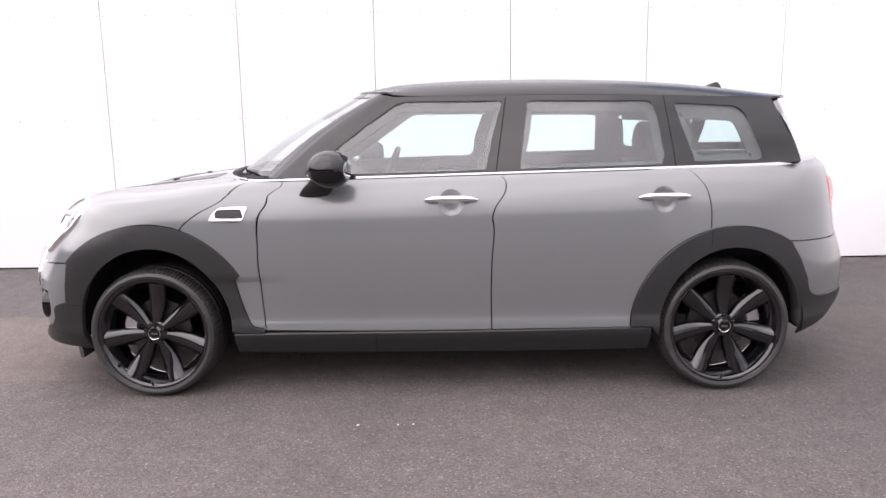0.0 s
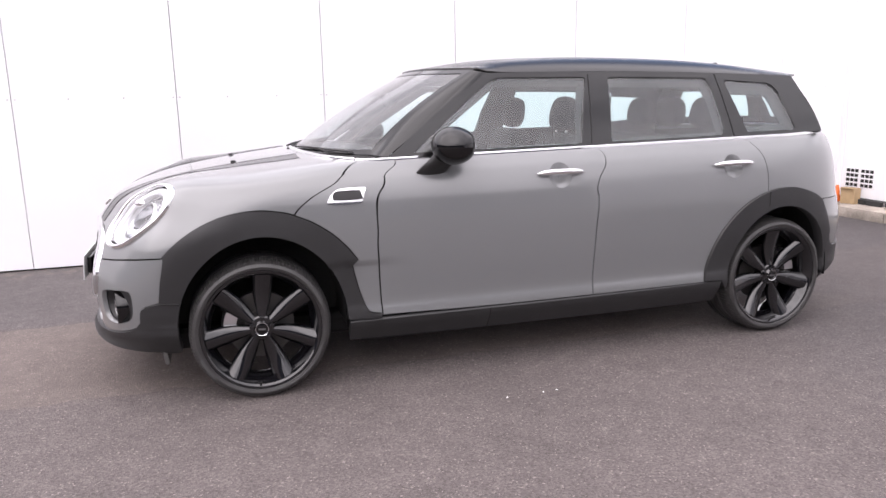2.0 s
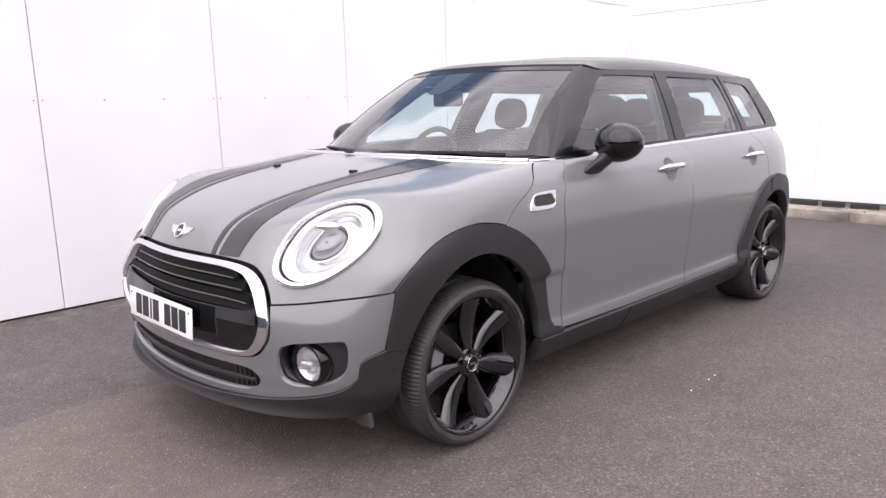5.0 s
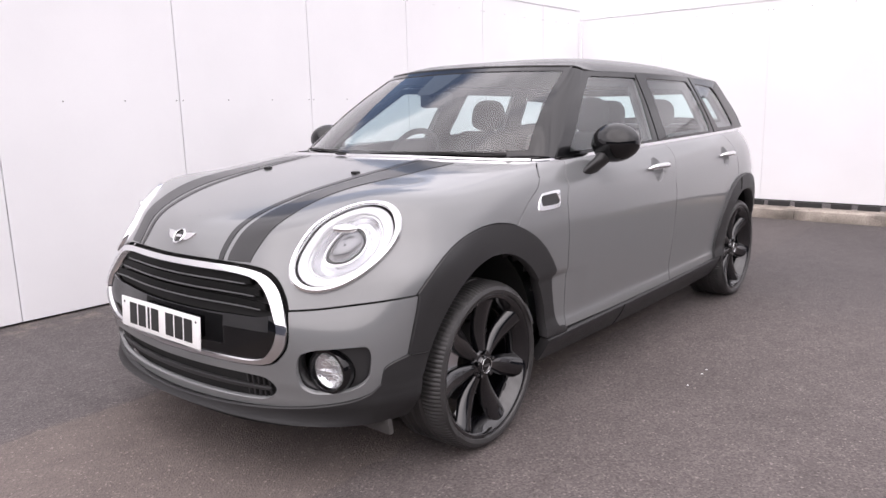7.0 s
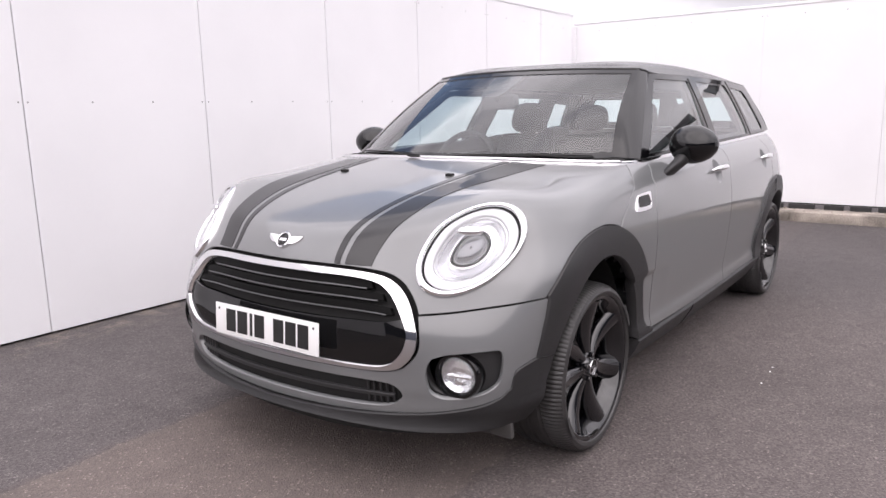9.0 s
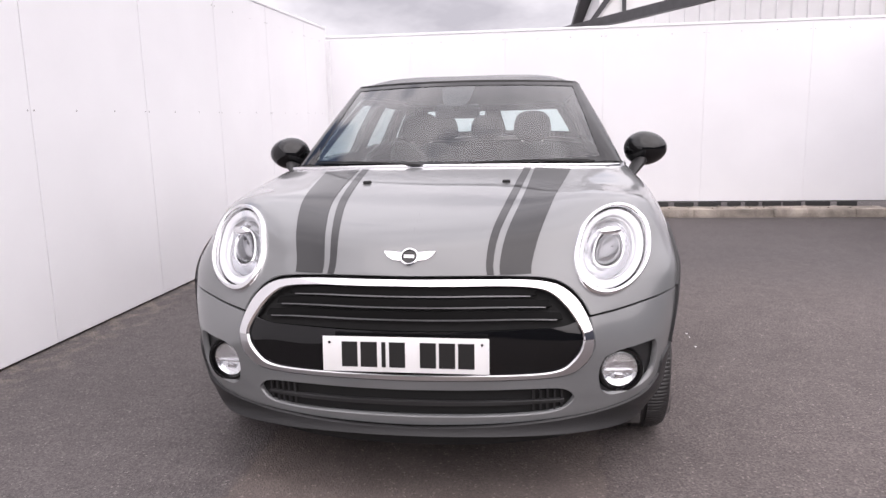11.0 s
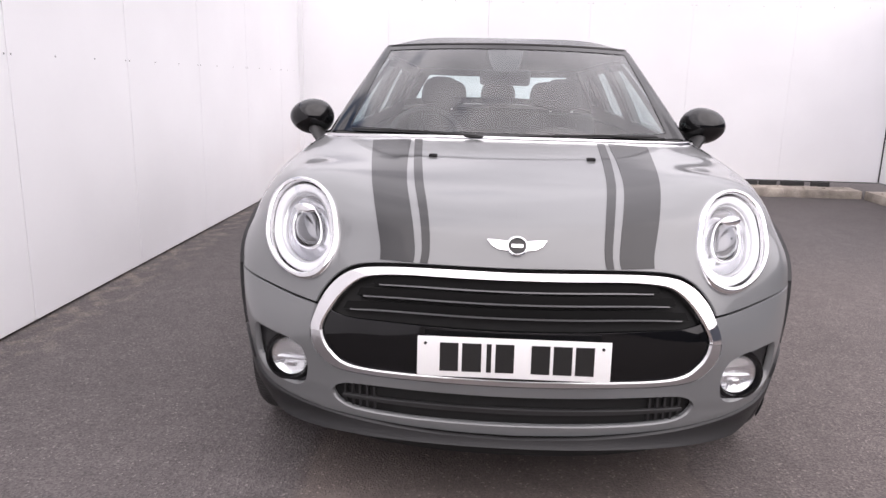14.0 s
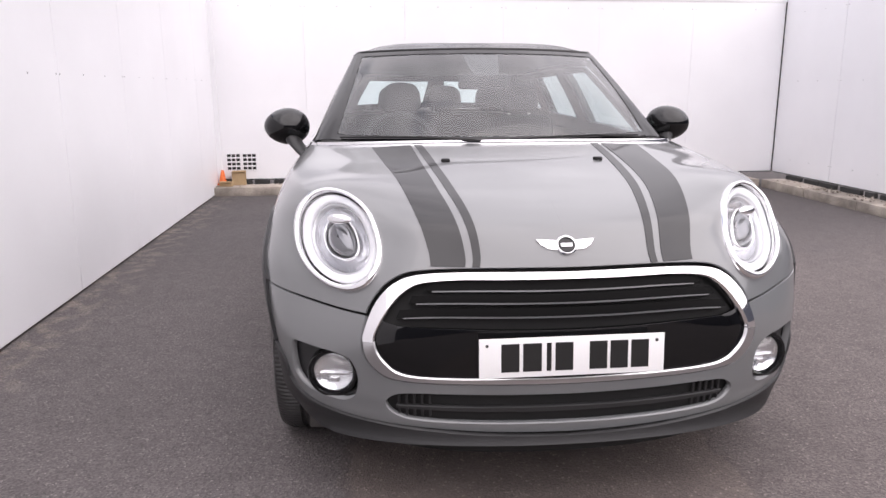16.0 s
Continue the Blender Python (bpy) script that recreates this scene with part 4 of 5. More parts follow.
    sheet("chrome_surround", outline(g_out, g_out[-1:] + g_in[:1], g_in), on_body, M_CHROME, grille, "bright chrome arch", mirror=True, off=0.007, depth=0.03, dome=0.006, step=0.012)
    sheet("lower_surround", outline(l_out, l_out[-1:] + l_in[:1], l_in), on_body, M_SILVER, grille, "dull chrome lower edge", mirror=True, off=0.006, depth=0.03, dome=0.004, step=0.012)
    sheet("grille_back", outline(g_in[::-1], l_in[::-1]), on_body, M_DARK, grille, mirror=True, off=-0.034, depth=0.002, step=0.05)
    sheet("lower_panel", outline([("f", 0, 0.446), ("f", 0.2, 0.447), ("f", 0.40, 0.449), ("f", 0.476, 0.461), ("f", 0.513, 0.489), ("f", 0.535, 0.52), ("f", 0.543, 0.552), ("f", 0.524, 0.610)],
                                 [("f", 0.524, 0.610), ("f", 0.45, 0.594), ("f", 0.3, 0.588), ("f", 0.15, 0.585), ("f", 0, 0.584)]), on_body, M_BLACK, grille, "gloss black lower panel", mirror=True, off=-0.006, depth=0.03)
    for z, w in ((0.708, 0.400), (0.674, 0.446), (0.636, 0.482)):
        slat = outline([("f", 0, z - 0.012), ("f", w * 0.6, z - 0.012), ("f", w, z - 0.016)], [("f", w, z - 0.016), ("f", w - 0.01, z + 0.004)], [("f", w - 0.01, z + 0.004), ("f", w * 0.6, z + 0.011), ("f", 0, z + 0.012)])
        s = sheet("slat", slat, on_body, M_SLAT, grille, mirror=True, off=-0.008, depth=0.022, dome=0.004, step=0.02)
        edge = outline([("f", 0, z - 0.0165), ("f", w * 0.6, z - 0.0165), ("f", w - 0.02, z - 0.0195)], [("f", w - 0.02, z - 0.0195), ("f", w - 0.02, z - 0.0165)], [("f", w - 0.02, z - 0.0165), ("f", w * 0.6, z - 0.0125), ("f", 0, z - 0.0125)])
        sheet("slat_edge", edge, on_body, M_EDGE, s, "thin silver edge", mirror=True, off=-0.005, depth=0.006, step=0.05)
    # badge on the bonnet
    badge = under(new("badge"), car, "chrome winged badge")
    wing = outline([("f", 0.026, 0.818)], [("f", 0.05, 0.820)], [("f", 0.083, 0.821)], [("f", 0.070, 0.807)], [("f", 0.052, 0.798)], [("f", 0.026, 0.796)])
    for lift in (on_body, on_right):
        sheet("wing", wing, lift, M_CHROME, badge, off=0.006, depth=0.007, step=0.01)
    p, n = [q[0] for q in on_body(np.array([0.0]), np.array([uv("f", 0.001, 0.807)[1]]))]
    turn = Vector(n).to_track_quat("Z", "Y").to_matrix().to_4x4()
    bm = bmesh.new()
    lathe(bm, [(0.030, -0.002), (0.030, 0.007), (0.027, 0.009), (0.0245, 0.008), (0.024, 0.004)], 32, "z")
    disc = part("ring", bm, M_CHROME, badge)
    bm = bmesh.new()
    lathe(bm, [(0.0245, 0.004), (0.012, 0.006), (0.0005, 0.0062)], 32, "z")
    core = part("centre", bm, M_BLACK, badge)
    bar = part("centre_mark", box(bmesh.new(), (-0.016, -0.005, 0.0055), (0.016, 0.005, 0.0075)), M_CHROME, badge)
    for ob in (disc, core, bar):
        ob.matrix_local = Matrix.Translation(p) @ turn
    # number plate
    plate = under(new("number_plate"), car, "white front number plate with dark marks")
    plate.matrix_local = pose(-2.098, 0.002, 0.5225, 0, 4, 0)
    part("plate_board", box(bmesh.new(), (-0.004, -0.26, -0.0555), (0, 0.26, 0.0555), 0.0018, 2), M_PLATE, plate)
    part("plate_holder", box(bmesh.new(), (0.0005, -0.18, -0.040), (0.022, 0.18, 0.040), 0.004, 1), M_BLACK, plate)
    for y, w in ((0.174, 0.050), (0.113, 0.052), (0.0665, 0.013), (0.024, 0.050), (-0.072, 0.050), (-0.131, 0.050), (-0.190, 0.050)):
        part("mark", box(bmesh.new(), (-0.0052, y - w / 2, -0.0395), (-0.0042, y + w / 2, 0.0395)), M_INK, plate, smooth=False)
    for y in (-0.238, 0.238):
        bm = bmesh.new()
        lathe(bm, [(0.0045, -0.0042), (0.004, -0.006), (0.0003, -0.0065)], 12, "x", (0, y, 0.036))
        part("screw_cap", bm, M_INK, plate)


def headlamp(car, sign):
    lift = on_body if sign < 0 else on_right
    lamp = under(new("headlamp"), car, "round headlamp with chrome ring and clear lens")
    p0, n0 = [Vector(q[0]) for q in lift(*[np.array([q]) for q in np.mean(lamp_ring(), axis=0)])]

    def rings(spec, name, mat, label=""):
        bm = bmesh.new()
        prev = None
        for sc, d in spec:
            q = np.array(lamp_ring(max(sc, 0.02), 72))
            pos, _ = lift(q[:, 0], q[:, 1])
            cur = [bm.verts.new(Vector(v) - n0 * d) for v in pos]
            if prev:
                for i in range(72):
                    j = (i + 1) % 72
                    bm.faces.new((prev[i], prev[j], cur[j], cur[i]))
            prev = cur
        return part(name, bm, mat, lamp, label, sharp=88)
    rings([(0.995, 0.004), (0.992, -0.006), (0.975, -0.012), (0.94, -0.015), (0.90, -0.014), (0.872, -0.010), (0.866, -0.002), (0.866, 0.02)], "chrome_ring", M_CHROME)
    rings([(0.872, 0.012), (0.834, 0.012), (0.830, 0.026)], "lens_seal", M_DARK, "dark gap round the lens")
    rings([(0.836, 0.022), (0.825, 0.008), (0.80, 0.006), (0.68, 0.012), (0.66, 0.016), (0.655, 0.030)], "light_ring", M_WHITE_RING, "white ring of the running light")
    rings([(0.655, 0.028), (0.64, 0.022), (0.615, 0.024), (0.60, 0.040)], "inner_ring", M_SILVER, "satin silver inner ring")
    rings([(0.61, 0.036), (0.58, 0.052), (0.52, 0.068), (0.44, 0.074), (0.40, 0.06)], "reflector", M_REFLECT, "bright reflector bowl")
    rings([(0.405, 0.070), (0.395, 0.030), (0.38, 0.022), (0.36, 0.022), (0.345, 0.034)], "projector_bezel", M_CHROME, "chrome bezel of the projector")
    rings([(0.35, 0.036), (0.335, 0.032), (0.315, 0.038)], "bezel_gap", M_DARK)
    rings([(0.325, 0.050), (0.31, 0.032), (0.26, 0.016), (0.18, 0.007), (0.10, 0.003), (0.02, 0.002)], "projector_lens", M_PROJ, "dark projector lens")
    rings([(0.828 * math.sin(a), 0.0 - 0.018 * math.cos(a)) for a in np.linspace(1.57, 0.0, 10)], "lens", M_LENS, "clear domed lens").visible_shadow = False
    bm = bmesh.new()
    c = p0 - n0 * 0.012 + Vector((0, 0, 0.056))
    bmesh.ops.create_uvsphere(bm, u_segments=20, v_segments=10, radius=1, matrix=Matrix.LocRotScale(c, n0.to_track_quat("Z", "Y"), (0.042, 0.016, 0.012)))
    part("upper_shield", bm, M_CHROME, lamp)


def fog_lamp(car, sign):
    lift = on_body if sign < 0 else on_right
    y0, z0 = 0.668, 0.430
    u = uv("f", y0, z0)
    p, n = [Vector(q[0]) for q in lift(np.array([u[0]]), np.array([u[1]]))]
    housing = under(new("fog_lamp"), car, "round fog lamp in a black recess")
    big = outline([("f", 0.69 + (y - 0.69) * 1.06, 0.436 + (z - 0.436) * 1.08) for y, z in FOG_POCKET])
    bore = outline([("f", y0 + 0.076 * math.cos(a), z0 + 0.076 * math.sin(a)) for a in np.linspace(0, 2 * math.pi, 33)])[:-1]
    sheet("recess", big, lift, M_CLAD, housing, "black plastic recess", holes=[bore], off=-0.024, depth=0.05, step=0.016)
    at = Vector((p.x + 0.020, p.y - 0.002 * sign, p.z - 0.002))
    turn = Matrix.Translation(at) @ Matrix.Rotation(radians(-10 * sign), 4, "Z")
    for name, prof, mat in (("bezel", [(0.078, 0.06), (0.077, 0.008), (0.072, -0.002), (0.064, -0.002), (0.059, 0.012), (0.058, 0.04)], M_BLACK),
                            ("glass", [(0.0585, 0.012), (0.045, 0.000), (0.025, -0.006), (0.0005, -0.008)], M_LENS),
                            ("reflector", [(0.0575, 0.014), (0.050, 0.020), (0.03, 0.026), (0.0005, 0.028)], M_FOG)):
        bm = bmesh.new()
        lathe(bm, prof, 32, "x")
        ob = part(name, bm, mat, housing)
        ob.matrix_local = turn
        if name == "glass":
            ob.visible_shadow = False
    bm = box(bmesh.new(), (0.016, -0.042, -0.010), (0.030, 0.042, -0.006))
    box(bm, (0.016, -0.014, -0.034), (0.034, 0.014, -0.018), 0.003, 1)
    ob = part("bulb_shield", bm, M_FOG, housing)
    ob.matrix_local = turn


def air_deflector(car, sign):
    """A short dusty rubber flap under the bumper, ahead of the front wheel."""
    bm = box(bmesh.new(), (-0.010, -0.080, 0.0), (0.010, 0.080, 0.060), 0.005, 2)
    for v in bm.verts:
        v.co.x += 0.6 * v.co.y ** 2
    ob = part("air_deflector", bm, M_DUSTY, car, "dusty grey rubber flap under the bumper")
    ob.matrix_local = pose(-1.735, sign * 0.675, 0.172, 0, -8, 0)


def circle_uv(cx, cz, r, n=28, squash=1.0):
    return [uv("s", cx + r * math.cos(2 * math.pi * k / n), cz + r * squash * math.sin(2 * math.pi * k / n)) for k in range(n)]


DOOR_F = [("s", -0.808, 0.330), ("s", -0.815, 0.45), ("s", -0.822, 0.62), ("s", -0.821, 0.78), ("s", -0.804, 0.88), ("s", -0.770, 0.955), ("s", -0.712, 1.010)]
DOOR_M = [("s", 0.234, 0.322), ("s", 0.232, 0.50), ("s", 0.236, 0.66), ("s", 0.246, 0.79), ("s", 0.260, 0.90), ("s", 0.284, 1.02)]
DOOR_R = [("s", 1.219, 0.770), ("s", 1.219, 0.85), ("s", 1.210, 0.925), ("s", 1.182, 0.99), ("s", 1.133, 1.038)]


def body_side(car, sign):
    lift = on_body if sign < 0 else on_right
    top = lambda a, b: top_run(uv("s", *a)[0], uv("s", *b)[0], 8)
    f_arc = arc(*FA, 0.496, 71, 32, 6, 0.505)
    fender = outline(f_arc, [f_arc[-1], ("s", -0.938, 0.572)], [("s", -0.938, 0.572), ("s", -0.915, 0.47), ("s", -0.888, 0.385), ("s", -0.862, 0.348), ("s", -0.812, 0.338)], DOOR_F) + top((-0.712, 1.0), (-0.878, 1.0)) + outline([("s", -0.878, 1.008), ("s", -0.95, 0.965), ("s", -1.05, 0.897), ("s", -1.17, 0.806)])
    vent = [("s", -1.042, 0.839), ("s", -0.988, 0.902), ("s", -0.856, 0.905), ("s", -0.882, 0.838)]
    sheet("front_wing", fender, lift, M_PAINT, car, "grey painted front wing", gap=0.0035, step=0.014)
    v_out = [uv(*p) for p in vent]
    for t0 in (0.10, 0.28, 0.28):
        v_out = [tuple(np.array(p) * (1 - t) + np.array(q) * t) for p, q in zip(v_out, v_out[1:] + v_out[:1]) for t in (t0, 1 - t0)]
    v_mid = np.mean(v_out, axis=0)
    inset = lambda k: [tuple(v_mid + (np.array(q) - v_mid) * (1 - 0.14 * k, 1 - 0.36 * k)) for q in v_out]
    v_in = inset(1.0)
    side_vent = under(new("side_vent"), car, "chrome framed side vent with black insert")
    sheet("frame", v_out, lift, M_CHROME, side_vent, holes=[v_in], off=0.006, depth=0.008, dome=0.003, step=0.005)
    sheet("insert", inset(0.92), lift, M_CLAD, side_vent, off=0.002, depth=0.003, step=0.03)
    # doors
    for name, poly, hx in (("front_door", outline(DOOR_F) + top((-0.712, 1.0), (0.284, 1.0)) + outline(DOOR_M[::-1], [DOOR_M[0], ("s", -0.3, 0.322), DOOR_F[0]]), 0.054),
                           ("rear_door", outline(DOOR_M) + top((0.284, 1.0), (1.133, 1.0)) + outline(DOOR_R[::-1], arc(*RA, 0.464, 104.5, 179, 12, 0.466)) + [uv("s", 0.871, 0.324)], 1.010)):
        cup = circle_uv(hx - 0.0, 0.912, 0.058)
        door = sheet(name, poly, lift, M_PAINT, car, "grey painted door", holes=[cup], gap=0.003, step=0.022)
        bm = bmesh.new()
        prev = None
        for r, d in ((0.058, 0.0), (0.053, 0.004), (0.042, 0.016), (0.025, 0.023), (0.002, 0.025)):
            q = np.array(circle_uv(hx, 0.912, r))
            pos, nrm = lift(q[:, 0], q[:, 1])
            cur = [bm.verts.new(Vector(a) - Vector(b) * d) for a, b in zip(pos, nrm)]
            if prev:
                for i in range(28):
                    bm.faces.new((prev[i], prev[(i + 1) % 28], cur[(i + 1) % 28], cur[i]))
            prev = cur
        part("handle_cup", bm, M_PAINT, door)
        pts = []
        for k in range(13):
            x = hx - 0.118 + 0.236 * k / 12
            u = uv("s", x, 0.920)
            a, b = lift(np.array([u[0]]), np.array([u[1]]))
            pts.append(Vector(a[0]) + Vector(b[0]) * (0.030 - 0.020 * (2 * k / 12 - 1) ** 4))
        bm = bmesh.new()
        tube(bm, pts, lambda t: 0.014 * (1 - 0.75 * abs(2 * t - 1) ** 5), 12)
        for v in bm.verts:
            v.co.y += 0.0
        part("handle", bm, M_CHROME, door, "chrome door handle")
    # rear quarter and rear bumper
    r_arc = arc(*RA, 0.464, 104.5, 57, 8, 0.466)
    seam = [("s", 1.588, 0.712), ("s", 1.72, 0.708), ("s", 1.85, 0.706), ("s", 1.95, 0.706)]
    end_u = float(ULEN[-1])
    v_seam = uv("s", 1.95, 0.706)[1]
    quarter = outline(DOOR_R) + top_run(uv("s", 1.133, 1.0)[0], end_u, 16) + [(end_u, v_seam)] + outline(seam[::-1], r_arc[::-1])
    sheet("rear_quarter", quarter, lift, M_PAINT, car, "grey painted rear quarter", gap=0.003, step=0.045)
    low = [("s", 1.690, 0.530), ("s", 1.715, 0.47), ("s", 1.77, 0.437), ("s", 1.88, 0.44), ("s", 1.98, 0.445)]
    bumper = outline(seam) + [(end_u, v_seam), (end_u, uv("s", 1.98, 0.445)[1])] + outline(low[::-1], [low[0], ("s", 1.665, 0.58), ("s", 1.635, 0.64), seam[0]])
    sheet("rear_bumper", bumper, lift, M_PAINT, car, "grey painted rear bumper", gap=0.003, step=0.045, off=0.003)
    lower = outline(low) + [(end_u, uv("s", 1.98, 0.445)[1]), (end_u, uv("s", 1.94, 0.398)[1])] + outline([("s", 1.94, 0.398), ("s", 1.86, 0.352), ("s", 1.77, 0.300), ("s", 1.672, 0.262)], [("s", 1.672, 0.262), ("s", 1.668, 0.35), ("s", 1.676, 0.45), low[0]])
    sheet("rear_lower_bumper", lower, lift, M_CLAD, car, "black plastic lower bumper", gap=0.001, step=0.05, off=0.010)
    lampp = outline([("s", 1.855, 0.985)], [("s", 1.96, 0.985)], [("s", 1.965, 0.865)], [("s", 1.865, 0.855)])
    sheet("tail_lamp", shrink(lampp, -0.004), lift, M_RED, car, "red tail lamp lens", off=0.002, dome=0.012, depth=0.01, step=0.02)
    # black wheel arches and sill
    arch_f = outline([("s", -1.735, 0.47), ("s", -1.726, 0.53), ("s", -1.712, 0.60), ("s", -1.70, 0.657)], arc(*FA, 0.496, 138, 32, 16, 0.505), [f_arc[-1], ("s", -0.938, 0.572)],
                     [("s", -0.938, 0.572), ("s", -0.915, 0.47), ("s", -0.888, 0.385), ("s", -0.862, 0.348), ("s", -0.812, 0.338)], [("s", -0.812, 0.338), ("s", -0.812, 0.318)], [("s", -0.812, 0.318), ("s", -0.958, 0.318)],
                     arc(-1.318, 0.325, 0.355, 0, 160, 20, 0.398), [("s", -1.652, 0.462), ("s", -1.735, 0.470)])
    sheet("front_wheel_arch", arch_f, lift, M_CLAD, car, "black plastic wheel arch trim", off=0.009, depth=0.04, dome=0.002, gap=0.001, step=0.03)
    arch_r = outline(arc(*RA, 0.464, 179, 57, 16, 0.466), [("s", 1.588, 0.712), ("s", 1.635, 0.64), ("s", 1.665, 0.58), ("s", 1.690, 0.530)], [("s", 1.690, 0.530), ("s", 1.678, 0.45), ("s", 1.670, 0.36), ("s", 1.666, 0.30)],
                     arc(1.332, 0.325, 0.328, -3, 187, 22, 0.368), [("s", 1.00, 0.29), ("s", 0.968, 0.328)], [("s", 0.968, 0.328), ("s", 0.871, 0.331)])
    sheet("rear_wheel_arch", arch_r, lift, M_CLAD, car, "black plastic wheel arch trim", off=0.014, depth=0.05, dome=0.006, gap=0.001, step=0.03)
    sill = outline([("s", -0.955, 0.316), ("s", -0.5, 0.318), ("s", 0.2, 0.319), ("s", 0.968, 0.325)], [("s", 0.968, 0.325), ("s", 0.968, 0.212)], [("s", 0.968, 0.212), ("s", 0.2, 0.208), ("s", -0.955, 0.222)])
    sheet("sill", sill, lift, M_CLAD, car, "black plastic sill", off=0.012, depth=0.04, gap=0.001, step=0.05)


def cladding_seams(car, sign):
    lift = on_body if sign < 0 else on_right
    for a, b, out in ((("s", -0.30, 0.318), ("s", -0.30, 0.216), 0.0125), (("s", 1.219, 0.775), ("s", 1.217, 0.700), 0.019), (("s", -1.655, 0.462), ("s", -1.728, 0.470), 0.0095)):
        q = [np.array(uv(*p)) for p in (a, b)]
        pts = []
        for k in range(7):
            c = q[0] + (q[1] - q[0]) * k / 6
            p, n = lift(np.array([c[0]]), np.array([c[1]]))
            pts.append(Vector(p[0]) + Vector(n[0]) * out)
        bm = bmesh.new()
        tube(bm, pts, 0.0024, 6)
        part("cladding_joint", bm, M_DARK, car)


def glasshouse(car):
    def side_frame(sign):
        lift = on_side(sign)
        bz = lambda x: float(belt_z(np.array(x)))
        edge = [(-0.735, bz(-0.735))] + [(x, bz(x)) for x in np.linspace(-0.5, 1.668, 8)] + [(1.640, 1.16), (1.602, 1.28), (1.580, 1.340), (1.572, 1.356)] + [(x, 1.388 - 0.024 * max(x - 0.4, 0) ** 1.5) for x in (1.4, 1.1, 0.8, 0.5, 0.2, 0.0)] + [(-0.215, 1.386), (-0.38, 1.285), (-0.56, 1.155)]
        w_front = [(-0.620, bz(-0.62) + 0.012), (0.215, bz(0.2) + 0.010), (0.245, 1.18), (0.300, 1.352), (0.290, 1.362), (-0.150, 1.364), (-0.196, 1.352), (-0.345, 1.250)]
        w_rear = [(0.372, bz(0.37) + 0.010), (1.022, bz(1.02) + 0.010), (1.040, bz(1.02) + 0.05), (1.022, 1.30), (1.002, 1.344), (0.985, 1.352), (0.440, 1.361), (0.422, 1.352), (0.395, 1.20)]
        w_quart = [(1.175, bz(1.17) + 0.018), (1.468, bz(1.5) + 0.014), (1.498, bz(1.5) + 0.03), (1.448, 1.268), (1.418, 1.308), (1.388, 1.322), (1.118, 1.340), (1.108, 1.322)]
        upper = sheet("upper_frame", edge, lift, M_BLACK, car, "gloss black window frame and pillars", holes=[w_front, w_rear, w_quart], step=0.03, depth=0.03)
        for w in (w_front, w_rear, w_quart):
            sheet("side_window", shrink(w, -0.004), lift, M_WINDOW, upper, "lightly tinted side glass", off=-0.006, depth=0.003, step=0.06).visible_shadow = False
        eaves = [(-0.70, bz(-0.7) - 0.05)] + [(x, bz(x) - 0.05) for x in np.linspace(-0.5, 1.60, 8)] + [(1.53, 1.30), (1.45, 1.35), (0.8, 1.365), (0.0, 1.372), (-0.20, 1.365), (-0.36, 1.27), (-0.54, 1.14)]
        soft = lambda w, d: [(q.x, q.y) for q in spline([(*p, 0) for p in densify(shrink(w, d), 0.16)], 4, closed=True)]
        sheet("inner_trim", eaves, lift, M_PILLAR, upper, "grey cabin trim round the windows", holes=[soft(w, d) for w, d in ((w_front, 0.024), (w_rear, 0.028), (w_quart, 0.045))], off=-0.042, depth=0.012, step=0.05)
        for a, b in (((0.318, 1.375), (0.262, bz(0.28))), ((1.062, 1.372), (1.085, bz(1.1)))):
            pts = []
            for k in range(9):
                x, z = a[0] + (b[0] - a[0]) * k / 8, a[1] + (b[1] - a[1]) * k / 8
                p, n = lift(np.array([x]), np.array([z]))
                pts.append(Vector(p[0]) + Vector(n[0]) * 0.0005)
            bm = bmesh.new()
            tube(bm, pts, 0.003, 6)
            part("door_gap", bm, M_DARK, upper)
    side_frame(-1)
    side_frame(1)
    # windscreen with its dark border
    zz = np.linspace(0, 1, 13)
    ye = lambda t: 0.705 - 0.128 * t
    edge = [(-ye(t), 1.030 + 0.378 * t) for t in zz] + [(y, screen_top(y)) for y in np.linspace(-0.5, 0.5, 9)] + [(ye(t), 1.030 + 0.378 * t) for t in zz[::-1]] + [(y, 1.028) for y in np.linspace(0.6, -0.6, 9)]
    clear = shrink(edge, 0.022)
    sheet("windscreen_border", edge, on_screen, M_BLACK, car, "black border of the windscreen", holes=[clear], depth=0.006, step=0.03)
    sheet("windscreen", shrink(edge, 0.018), on_screen, M_SCREEN, car, "large clear windscreen", off=-0.003, depth=0.003, step=0.05).visible_shadow = False
    for sign in (-1, 1):
        a, b = [], []
        for t in zz:
            z = 1.030 + 0.372 * t
            y = ye(t) - 0.002
            x = float(screen_x(np.array(y), np.array(z)))
            a.append((x, sign * y, z))
            zb = 1.022 + 0.366 * t
            xb = -0.745 + 0.535 * t
            b.append((xb, sign * float(side_y(np.array(xb), np.array(zb))), zb))
        bm = ruled(bmesh.new(), a, b, 6, 0.012)
        part("windscreen_pillar", bm, M_BLACK, car, "gloss black front pillar")
    # roof
    front = [(float(screen_x(np.array(y), np.array(screen_top(y)))) - 0.004, -y) for y in np.linspace(0, 0.565, 12)]
    sides = [(x, -float(side_y(np.array(x), roof_edge(x))) - 0.002) for x in (-0.205, -0.10, 0.05, 0.4, 0.8, 1.1, 1.35, 1.565)]
    half = front + sides + [(1.64, -0.545), (1.715, -0.42), (1.755, -0.2), (1.77, 0.0)]
    sheet("roof", half, on_roof, M_ROOF, car, "black painted roof", mirror=True, depth=0.010, step=0.03)
